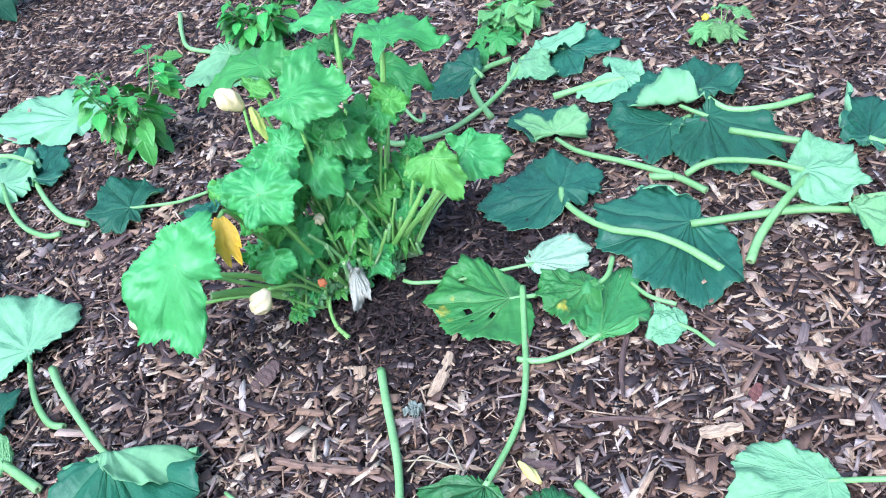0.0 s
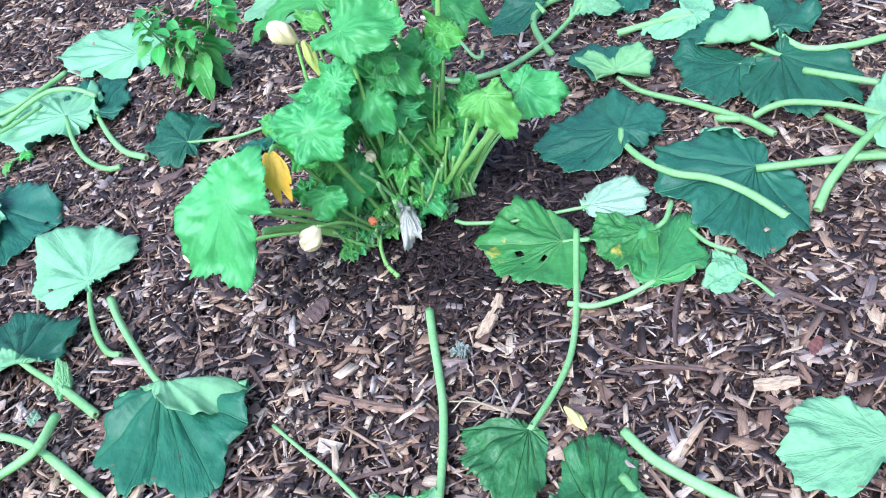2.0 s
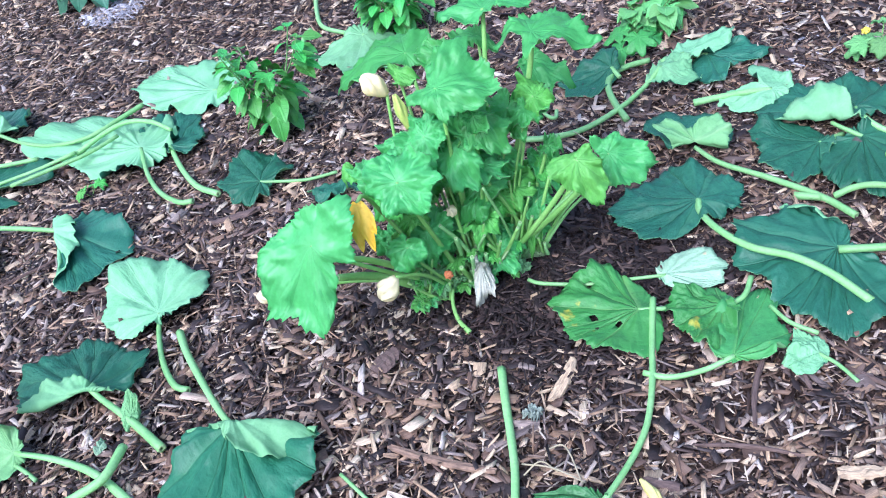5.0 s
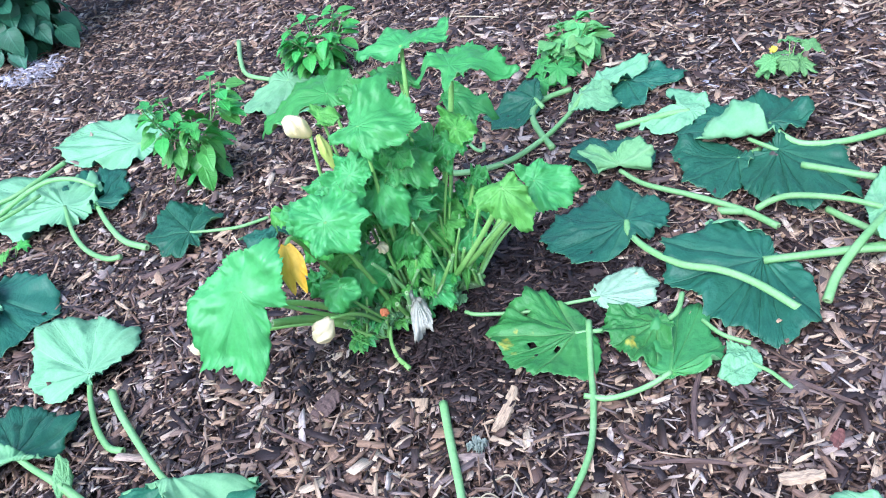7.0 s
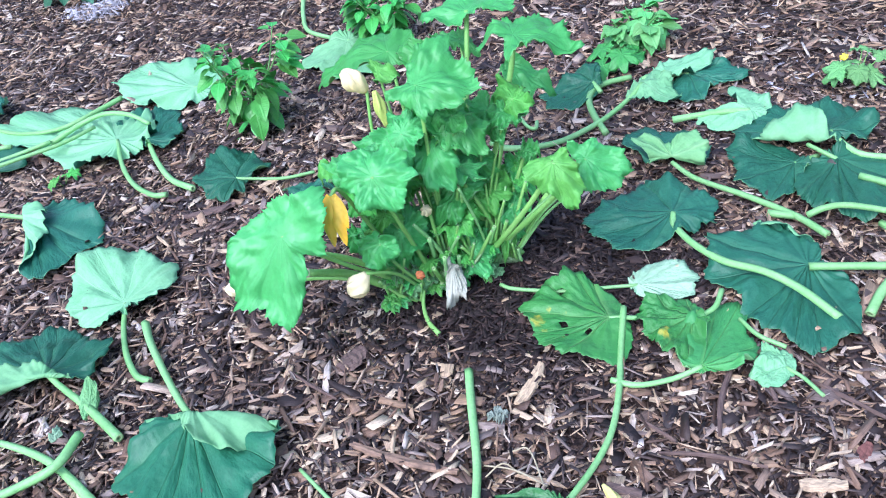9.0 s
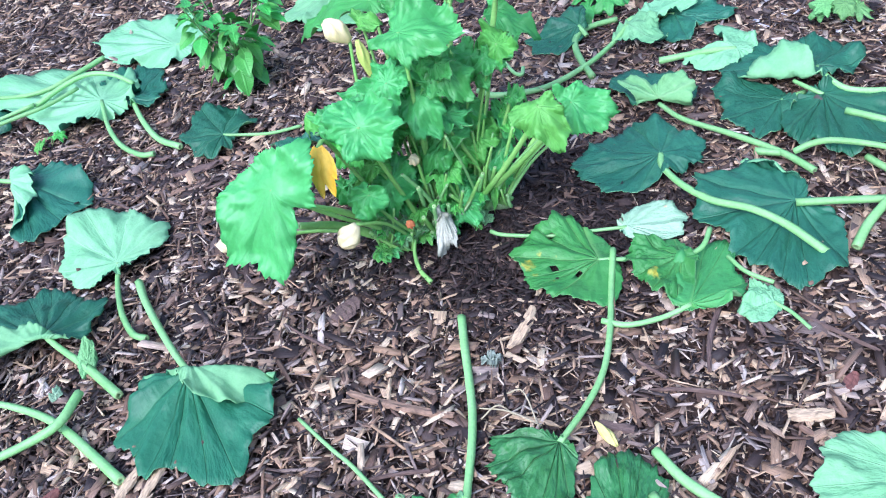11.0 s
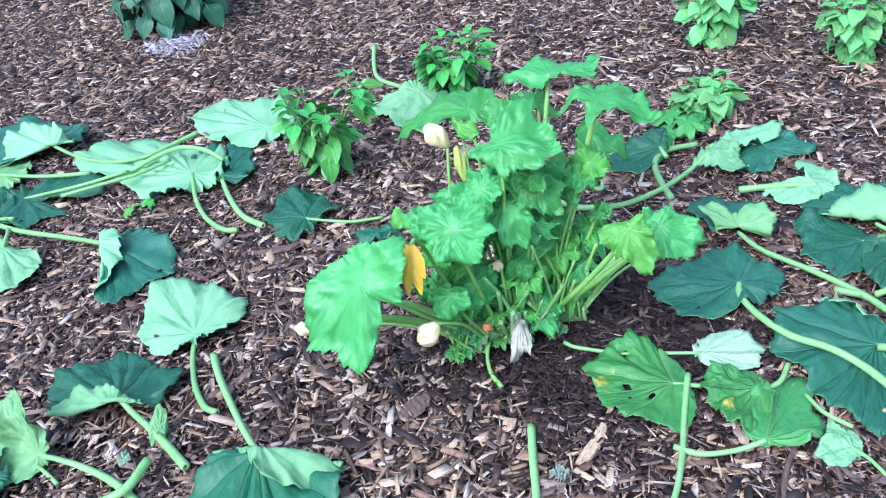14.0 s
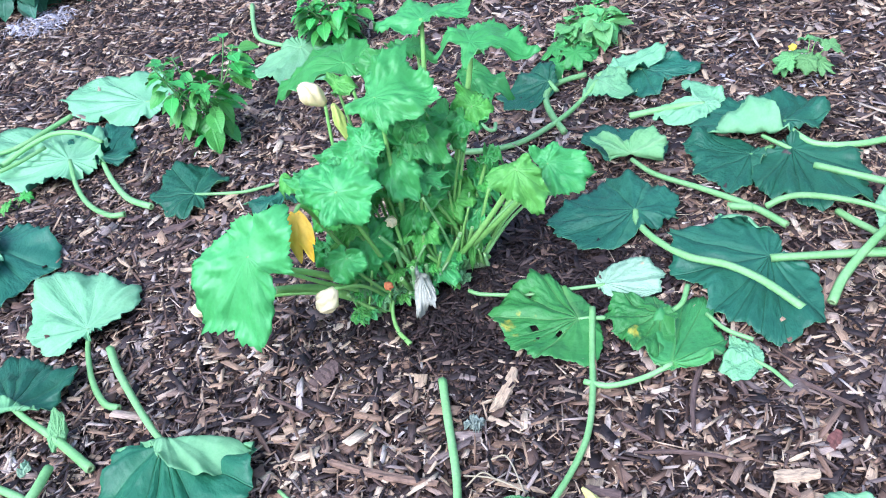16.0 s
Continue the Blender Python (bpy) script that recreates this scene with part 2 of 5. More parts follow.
BASIL = small_leaf_skin("basil_leaf", (0.125, 0.45, 0.11), (0.2, 0.54, 0.16), 0.5, (0.2, (0.2, 0.5, 0.06)))
DARKLEAF = small_leaf_skin("dark_bush_leaf", (0.021, 0.12, 0.055), (0.034, 0.155, 0.072), 0.5, (0.12, (0.05, 0.22, 0.05)))
GREYLEAF = small_leaf_skin("grey_green_leaf", (0.06, 0.21, 0.11), (0.09, 0.26, 0.14), 0.6, (0.12, (0.06, 0.25, 0.06)))
TUFT = plain_skin("lichen_grey", (0.2, 0.26, 0.2), (0.32, 0.38, 0.3), 0.9, 120.0)
TENDER = plain_skin("green_stem", (0.1, 0.27, 0.06), (0.14, 0.32, 0.08), 0.55, 80.0)
STRAW = plain_skin("dry_straw", (0.4, 0.35, 0.2), (0.5, 0.45, 0.29), 0.8, 60.0)
CHIP = chip_skin("wood_chips", [(0.0, (0.012, 0.0095, 0.009)), (0.22, (0.038, 0.025, 0.019)), (0.42, (0.122, 0.077, 0.05)), (0.6, (0.27, 0.172, 0.103)), (0.75, (0.44, 0.3, 0.172)), (0.88, (0.62, 0.465, 0.275)), (1.0, (0.8, 0.67, 0.44))], 0.54)
LOOSE = chip_skin("loose_chip", [(0.0, (0.1, 0.065, 0.045)), (0.35, (0.25, 0.16, 0.1)), (0.7, (0.45, 0.31, 0.18)), (1.0, (0.72, 0.58, 0.36))], 0.54, True)
WOODY = chip_skin("tan_wood", [(0.0, (0.52, 0.38, 0.21)), (1.0, (0.74, 0.59, 0.37))])
STRIP = chip_skin("brown_strip", [(0.0, (0.24, 0.16, 0.1)), (1.0, (0.34, 0.23, 0.15))])
TWIG = chip_skin("brown_twig", [(0.0, (0.1, 0.068, 0.055)), (1.0, (0.2, 0.14, 0.11))])
REDBARK = chip_skin("red_bark", [(0.0, (0.17, 0.07, 0.05)), (1.0, (0.24, 0.1, 0.075))])
PALECHIP = chip_skin("ash_flakes", [(0.0, (0.42, 0.42, 0.43)), (0.5, (0.58, 0.58, 0.6)), (1.0, (0.75, 0.75, 0.77))])
# damp compost, with the plant's shade on the ground put into its near-black colour
DARKCHIP = chip_skin("shade_dark_compost_crumbs", [(0.0, (0.009, 0.007, 0.006)), (0.6, (0.02, 0.014, 0.012)), (0.88, (0.06, 0.038, 0.03)), (1.0, (0.22, 0.15, 0.1))])
SOIL = soil_skin()


# ---- builders ----
def thing(name, at, label, category, group="", kind=""):
    ob = new(name)
    ob.location = at
    ob.empty_display_size = 0.05
    return tagged(ob, label, category, group, kind)


def put_mesh(name, verts, faces, mats, parent=None, label="", index=None, uv=None, smooth=True, at=None):
    """Links a mesh, given in world metres, as one object under its parent."""
    at = Vector(at) if at is not None else (parent.matrix_basis.translation.copy() if parent else Vector())
    if parent and parent.parent:
        at = at + parent.parent.matrix_basis.translation
    verts = np.asarray(verts, float) - np.array(at)
    me = bpy.data.meshes.new(name)
    me.from_pydata(verts.tolist(), [], faces)
    for m in mats:
        me.materials.append(m)
    if index is not None:
        me.polygons.foreach_set("material_index", np.asarray(index, np.int32))
    if smooth:
        me.polygons.foreach_set("use_smooth", np.ones(len(me.polygons), bool))
    if uv is not None:
        layer = me.uv_layers.new(name="UVMap")
        loops = np.zeros(len(me.loops), np.int32)
        me.loops.foreach_get("vertex_index", loops)
        layer.data.foreach_set("uv", np.asarray(uv, float)[loops].ravel())
    me.update()
    ob = new(name, me)
    if parent:
        ob.parent = parent
    else:
        ob.location = at
    if label:
        ob["label"] = label
    return ob


def spline(points, steps):
    """Points along a smooth curve through the given ones."""
    p = [np.array(q, float) for q in points]
    if len(p) == 1:
        return np.array(p)
    p = [2 * p[0] - p[1], *p, 2 * p[-1] - p[-2]]
    out = []
    for i in range(1, len(p) - 2):
        for k in range(steps):
            t = k / steps
            a, b, c, d = p[i - 1 : i + 3]
            out.append(0.5 * (2 * b + (c - a) * t + (2 * a - 5 * b + 4 * c - d) * t * t + (3 * b - a - 3 * c + d) * t ** 3))
    return np.array([*out, p[-2]])


def tube(points, r0, r1, steps=6, sides=10, ribs=0.06, hollow=True):
    """A ribbed stalk from its cut end (r0) to its far end (r1): vertices, faces, material index (0 skin, 1 cut face, 2 hollow)."""
    line = spline(points, steps)
    n = len(line)
    verts, faces, index = [], [], []
    up = np.array((0.0, 0.0, 1.0))
    for i, c in enumerate(line):
        d = line[min(i + 1, n - 1)] - line[max(i - 1, 0)]
        d /= np.linalg.norm(d) + 1e-9
        ref = up if abs(d[2]) < 0.9 else np.array((1.0, 0.0, 0.0))
        a = np.cross(d, ref)
        a /= np.linalg.norm(a)
        b = np.cross(a, d)
        f = i / max(1, n - 1)
        r = (r0 + (r1 - r0) * f) * (1 + 0.05 * noise.noise((c[0] * 30, c[1] * 30, c[2] * 30)))
        for k in range(sides):
            th = 2 * math.pi * k / sides
            rr = r * (1 + ribs * (1 if k % 2 else -1))
            verts.append(c + rr * (math.cos(th) * a + math.sin(th) * b))
    for i in range(n - 1):
        for k in range(sides):
            k2 = (k + 1) % sides
            faces.append((i * sides + k, i * sides + k2, (i + 1) * sides + k2, (i + 1) * sides + k))
            index.append(0)
    # the cut end: a pale ring and a hollow heart
    d = line[0] - line[1]
    d /= np.linalg.norm(d) + 1e-9
    base = len(verts)
    for k in range(sides):
        verts.append(line[0] + (verts[k] - line[0]) * (0.36 if hollow else 0.3))
    for k in range(sides):
        verts.append(line[0] + (verts[k] - line[0]) * 0.3 - d * r0 * (0.8 if hollow else 0.02))
    for k in range(sides):
        k2 = (k + 1) % sides
        faces.append((k2, k, base + k, base + k2)), index.append(1)
        faces.append((base + k2, base + k, base + sides + k, base + sides + k2)), index.append(2)
    faces.append(tuple(base + 2 * sides - 1 - k for k in range(sides))), index.append(2 if hollow else 1)
    faces.append(tuple((n - 1) * sides + k for k in range(sides))), index.append(0)
    return np.array(verts), faces, index


def stalk(name, points, r0, r1, parent, mat=None, label="", sides=10, hollow=True):
    v, f, i = tube(points, r0 * 0.74, r1 * 0.74, 6, sides, 0.06, hollow)
    return put_mesh(name, v, f, [mat or STALK, CUT, PITH], parent, label, i)


ROUND = ((0, 1.0), (24, 0.87), (50, 0.96), (78, 0.8), (104, 0.84), (132, 0.72), (156, 0.62), (170, 0.4), (180, 0.1))
BROAD = ((0, 1.0), (25, 0.8), (50, 0.98), (77, 0.76), (104, 0.9), (128, 0.74), (152, 0.74), (170, 0.45), (180, 0.08))
FULL = ((0, 1.0), (25, 0.82), (50, 0.98), (77, 0.78), (104, 0.92), (128, 0.78), (152, 0.82), (170, 0.74), (180, 0.56))
LOBED = ((0, 1.0), (26, 0.68), (50, 0.95), (78, 0.6), (104, 0.8), (130, 0.58), (154, 0.6), (170, 0.38), (180, 0.1))


def bend(p, angle, offset, turn, radius):
    """Folds the flat leaf over a line at that offset across the direction angle; turn: degrees, up when positive."""
    a, lim, sg = radians(angle), abs(radians(turn)), 1.0 if turn > 0 else -1.0
    n = np.array((math.cos(a), math.sin(a), 0.0))
    s = p @ n - offset
    over = s > 0
    th = np.minimum(s / radius, lim)
    rest = np.maximum(s - radius * lim, 0.0)
    h = p[:, 2] * sg
    new_s = radius * np.sin(th) + rest * np.cos(th) - h * np.sin(th)
    new_z = radius * (1 - np.cos(th)) + rest * np.sin(th) + h * np.cos(th)
    out = p + np.outer(np.where(over, new_s - s, 0.0), n)
    out[:, 2] = np.where(over, new_z * sg, p[:, 2])
    return out


def lobed_outline(lobes, notch=0.3, sinus=0.12):
    """The outline of a leaf by its lobes (degrees from the tip, metres from the stalk's joint): a function of the direction in degrees
    that gives the radius, the way from one lobe to the next (0 to 1) and the direction on a leaf of even shape."""
    ang = [q for q, _ in lobes]
    main = min(range(len(lobes)), key=lambda i: abs(ang[i]))
    even = []
    for i in range(len(lobes)):
        k = abs(i - main)
        even.append((1 if i >= main else -1) * ((0.0, 50.0, 104.0, 150.0)[k] if k < 4 else 150.0 + 20.0 * (1 - 0.5 ** (k - 3))))
    gaps = [(ang[(i + 1) % len(ang)] - ang[i]) % 360 or 360 for i in range(len(ang))]
    widest = max(range(len(gaps)), key=lambda i: gaps[i])

    def outline(deg):
        for i, a in enumerate(ang):
            step = (deg - a) % 360
            if step < gaps[i] or gaps[i] == 360:
                break
        j = (i + 1) % len(ang)
        g, f = gaps[i], step / gaps[i]
        r1, r2 = lobes[i][1], lobes[j][1]
        e2 = even[j] + (360 if even[j] <= even[i] else 0)
        phi = even[i] + (e2 - even[i]) * f
        if i == widest and g > 75:
            soft = f * f * (3 - 2 * f)
            r = (r1 * (1 - soft) + r2 * soft) * (1 - (1 - notch) * (1 - abs(2 * f - 1) ** 2.4))
            return r, 0.0, phi
        if g < 130:
            w = radians(g)
            chord = r1 * r2 * math.sin(w) / (r1 * math.sin(f * w) + r2 * math.sin((1 - f) * w))
        else:
            chord = r1 * (1 - f) + r2 * f
        return chord * (1 - sinus * min(1.2, g / 35) * (1 - abs(2 * f - 1) ** 1.6)), f, phi

    return outline


def blade_points(R, W, seed, shape=BROAD, crumple=0.02, pleat=0.015, droop=0.1, cup=0.0, teeth=0.028, holes=(), frill=0.04, base=1.0, curl=0.25, puff=0.012, lobes=None, notch=0.3, sinus=0.12):
    """A lobed leaf lying in its own plane, tip along +x: vertices, faces, plan coordinates."""
    rng = random.Random(seed)
    na, nr = (204, 10) if R > 0.12 else (150, 8) if R > 0.07 else (72, 5)
    ph = [rng.uniform(0, 6.28) for _ in range(6)]
    warp = (rng.uniform(-1, 1), rng.uniform(-0.6, 0.6))
    stretch = [rng.uniform(0.86, 1.12) for _ in range(9)]
    xs = [a for a, _ in shape]
    edge = lobed_outline(lobes, notch, sinus) if lobes else None
    rim = []
    for j in range(na):
        th = -math.pi + 2 * math.pi * j / na
        deg = abs(math.degrees(th))
        t = (0.0, 0.6, 1.0)[j % 3] * (0.55 + 0.45 * math.sin(j * 0.83 + ph[0]))
        if edge:
            r, f, phi = edge(math.degrees(th))
            r /= R
            scallop = 0.06 * noise.noise((math.cos(th) * 3.2 + seed * 1.3, math.sin(th) * 3.2, 2.0)) + 0.05 * noise.noise((math.cos(th) * 8.0, math.sin(th) * 8.0 + seed, 5.0))
            rim.append((th, r, f, radians(phi), teeth * (t * 2 - 1) * 0.8 + scallop))
            continue
        side = 0 if th > 0 else 1
        ys = [v * (1 if i in (0, len(shape) - 1) else stretch[(i + side * 3) % 9]) for i, (_, v) in enumerate(shape)]
        i = min(len(xs) - 2, max(0, sum(1 for x in xs if x <= deg) - 1))
        f = (deg - xs[i]) / (xs[i + 1] - xs[i])
        f = f * f * (3 - 2 * f)
        r = ys[i] * (1 - f) + ys[i + 1] * f
        if deg > 95:
            r *= 1 + (base - 1) * min(1, (deg - 95) / 40)
        rim.append((th, r, abs(math.sin(4.5 * th + ph[2])), th, teeth * (t * 2 - 1) + 0.03 * math.sin(7 * th + ph[1])))
    if edge:
        # rounded lobes: the outline's corners are eased
        rr = np.array([q[1] for q in rim])
        rr = sum(np.roll(rr, k) * w for k, w in ((-4, 0.06), (-3, 0.09), (-2, 0.13), (-1, 0.15), (0, 0.14), (1, 0.15), (2, 0.13), (3, 0.09), (4, 0.06)))
        rim = [(q[0], r, *q[2:]) for q, r in zip(rim, rr)]
    verts, plan = [(0.0, 0.0, 0.0)], [(0.0, 0.0)]
    for k in range(1, nr + 1):
        rho = (k / nr) ** 0.9
        for th, r, f, phi, jag in rim:
            r = r * (1 + rho ** 5 * jag)
            u, v = rho * r * math.cos(th), rho * r * math.sin(th)
            pu, pv = rho * r * math.cos(phi), rho * r * math.sin(phi)
            plan.append((pu, pv))
            av = abs(pv)
            dv = 9.0
            for q in VEINS:
                s, c = math.sin(radians(q)), math.cos(radians(q))
                dv = min(dv, max(abs(pu * s - av * c), -(pu * c + av * s)))
            z = puff * R * (1 - math.exp(-((dv / 0.08) ** 2))) * min(1, rho * 2)
            z += pleat * rho * ((1 - abs(2 * f - 1)) ** 0.8 - 0.5 if edge else f - 0.5)
            z += crumple * rho * (noise.noise((u * 2.6 + seed * 7.3, v * 2.6, seed * 1.7)) + 0.45 * noise.noise((u * 6.0, v * 6.0 + seed, 4.0)) + 0.16 * noise.noise((u * 15.0, v * 15.0 + seed, 9.0)))
            if edge:
                z += frill * R * 1.5 * rho ** 3 * (noise.noise((math.cos(th) * 2.4 + seed, math.sin(th) * 2.4, 7.0)) + 0.6 * noise.noise((math.cos(th) * 6.5, math.sin(th) * 6.5 + seed, 3.0)))
            else:
                z += frill * R * rho ** 4 * (math.sin(9 * th + ph[3]) + 0.6 * math.sin(17 * th + ph[4]))
            z -= droop * R * (u * u + 0.6 * v * v) * (1 + 0.75 * noise.noise((math.cos(th) * 1.3 + seed * 3.1, math.sin(th) * 1.3, seed)))
            z += R * (warp[0] * u * v + warp[1] * (u * u - v * v)) * curl
            z += cup * abs(v) * R
            verts.append((u * R, v * (R if edge else W), z))
    faces = [(0, 1 + j, 1 + (j + 1) % na) for j in range(na)]
    for k in range(nr - 1):
        for j in range(na):
            a, b = 1 + k * na + j, 1 + k * na + (j + 1) % na
            faces.append((a, a + na, b + na, b))
    tris = []
    for f in faces:
        tris += [f] if len(f) == 3 else [(f[0], f[1], f[2]), (f[0], f[2], f[3])]
    faces = tris
    if holes:
        def gone(f):
            c = np.mean([verts[i] for i in f], 0) / R
            return any((c[0] - x) ** 2 + (c[1] - y) ** 2 < r * r for x, y, r in holes)
        faces = [f for f in faces if not gone(f)]
    return np.array(verts), faces, np.array(plan), (na, nr)


def blade(parent, attach, tip, normal, R, W, seed, top, under, folds=(), name="blade", label="", floor=None, **shape):
    """A leaf blade of real thickness, from its stalk's joint towards tip (a direction), its upper face along normal."""
    lobes, sag = shape.get("lobes"), shape.pop("sag", 0.0)
    if lobes:
        R = max(r for _, r in lobes)
    p, faces, plan, (na, nr) = blade_points(R, W / 1.62, seed, **shape)
    for f in folds:
        p = bend(p, f[0], f[1] * (1 if lobes else R), f[2], f[3])
    # the rim hangs lower than the joint
    p[:, 2] -= sag * np.sin(np.minimum(1.0, 1.25 * np.hypot(p[:, 0], p[:, 1]) / R) * math.pi / 2)
    x = Vector(tip).normalized()
    z = Vector(normal)
    z = (z - x * z.dot(x)).normalized()
    m = np.array(Matrix((x, z.cross(x), z)).transposed())
    p = p @ m.T + np.array(attach, float)
    if floor is not None:
        soft = 0.012
        low = p[:, 2] - floor
        p[:, 2] = floor + np.where(low > soft, low, soft * np.exp(np.minimum(low - soft, 0) / 0.05))
    nrm = np.zeros_like(p)
    for f in faces:
        a, b, c = p[f[0]], p[f[1]], p[f[2]]
        n = np.cross(b - a, c - a)
        for i in f:
            nrm[i] += n
    nrm /= np.linalg.norm(nrm, axis=1)[:, None] + 1e-12
    N = len(p)
    verts = np.concatenate([p + nrm * 0.0005, p - nrm * 0.0005])
    allf = faces + [tuple(i + N for i in reversed(f)) for f in faces]
    index = [0] * len(faces) + [1] * len(faces)
    edges = {}
    for f in faces:
        for a, b in zip(f, (*f[1:], f[0])):
            edges[(a, b)] = 1
    for a, b in edges:
        if (b, a) not in edges:
            allf.append((b, a, a + N, b + N)), index.append(1)
    return put_mesh(name, verts, allf, [top, under], parent, label, index, np.concatenate([plan, plan]))


def cut_leaf(label, path, r0, r1, tip, normal, seed, lobes, under=False, folds=(), mats=None, layer=0.0, stalk_mat=None, **shape):
    """A leaf cut from the plant and dropped on the mulch: path runs from the stalk's cut end to the blade."""
    root = thing("cut_leaf", (path[0][0], path[0][1], 0.0), label, "cut leaf", "cut squash leaves on the mulch")
    top, low = mats or ((UNDER, TOP) if under else (TOP, UNDER))
    rng = random.Random(seed)
    # the blade sags from the joint to the mulch and leans a little to one side
    flat = abs(tip[2]) < 0.05
    shape.setdefault("sag", max(0.0, path[-1][2] - 0.032 - layer) if flat else 0.0)
    normal = Vector(normal) + Vector((rng.uniform(-0.06, 0.06), rng.uniform(-0.08, 0.02), 0))
    shape.setdefault("crumple", 0.036)
    shape.setdefault("pleat", 0.012)
    shape.setdefault("frill", 0.06)
    shape.setdefault("puff", 0.014)
    shape.setdefault("droop", 0.03)
    shape.setdefault("curl", 0.1)
    blade(root, Vector(path[-1]) + Vector((0, 0, r1 * 0.4)), tip, normal, 0, 0, seed, top, low, folds, floor=0.019 + layer, lobes=lobes, **shape)
    stalk("stalk", path, r0, r1, root, stalk_mat)
    return root


def loose_stalk(label, path, r0, r1, mat=None, hollow=True):
    pts = [(q[0], q[1], q[2] if len(q) > 2 else 0.012 + max(r0, r1)) for q in path]
    root = thing("cut_stalk", (pts[0][0], pts[0][1], 0.0), label, "cut stalk", "bare stalks on the mulch")
    stalk("stalk", pts, r0, r1, root, mat, "", 10, hollow)
    return root


def chip_field(name, count, x0, x1, y0, y1, size, mat, label, seed, depth=0.016, keep=None, long=1.0, parent=None):
    """Shredded wood lying loose in a rectangle: tapered, skewed splinters in one mesh."""
    rng = np.random.default_rng(seed)
    x, y = rng.uniform(x0, x1, count), rng.uniform(y0, y1, count)
    if keep is not None:
        ok = keep(x, y, rng)
        x, y = x[ok], y[ok]
    n = len(x)
    sliver = rng.random(n) < 0.62
    L = size * np.exp(rng.normal(0, 0.52, n)) * np.where(sliver, 1.25, 1.0) * long
    L = np.minimum(L, size * 2.4)
    B = L * np.where(sliver, rng.uniform(0.05, 0.15, n), rng.uniform(0.18, 0.5, n)) / long
    T = np.minimum(B * 0.5, rng.uniform(0.0015, 0.006, n) * (size / 0.03))
    yaw, pit, rol = rng.uniform(0, 2 * np.pi, n), rng.normal(0, 0.26, n), rng.normal(0, 0.34, n)
    z = rng.uniform(0, depth, n) ** 1.0
    cx = np.array([-1, 1, 1, -1, -1, 1, 1, -1]) * 0.5
    cy = np.array([-1, -1, 1, 1, -1, -1, 1, 1]) * 0.5
    cz = np.array([0, 0, 0, 0, 1, 1, 1, 1.0])
    jx, jy = rng.uniform(-0.16, 0.16, (n, 4)), rng.uniform(-0.22, 0.22, (n, 4))
    px = (cx[None] + np.tile(jx, (1, 2))) * L[:, None]
    py = (cy[None] * (1 - 0.18 * cz[None]) + np.tile(jy, (1, 2))) * B[:, None]
    pz = cz[None] * T[:, None]
    c, s = np.cos(pit)[:, None], np.sin(pit)[:, None]
    px, pz = px * c - pz * s, px * s + pz * c
    c, s = np.cos(rol)[:, None], np.sin(rol)[:, None]
    py, pz = py * c - pz * s, py * s + pz * c
    c, s = np.cos(yaw)[:, None], np.sin(yaw)[:, None]
    px, py = px * c - py * s, px * s + py * c
    verts = np.stack([px + x[:, None], py + y[:, None], pz + z[:, None]], 2).reshape(-1, 3)
    quad = np.array([[4, 5, 6, 7], [0, 1, 5, 4], [1, 2, 6, 5], [2, 3, 7, 6], [3, 0, 4, 7]])
    faces = (quad[None] + 8 * np.arange(n)[:, None, None]).reshape(-1, 4)
    me = bpy.data.meshes.new(name)
    me.vertices.add(len(verts))
    me.vertices.foreach_set("co", verts.ravel())
    me.loops.add(faces.size)
    me.loops.foreach_set("vertex_index", faces.ravel().astype(np.int32))
    me.polygons.add(len(faces))
    me.polygons.foreach_set("loop_start", np.arange(0, faces.size, 4, dtype=np.int32))
    me.update(calc_edges=True)
    layer = me.uv_layers.new(name="UVMap")
    uv = np.stack([cx[None] * L[:, None], cy[None] * B[:, None] + cz[None] * T[:, None]], 2).reshape(-1, 2)
    layer.data.foreach_set("uv", uv[faces.ravel()].ravel())
    me.materials.append(mat)
    me.validate()
    ob = new(name, me)
    return tagged(ob, label, "mulch", "", "stuff")


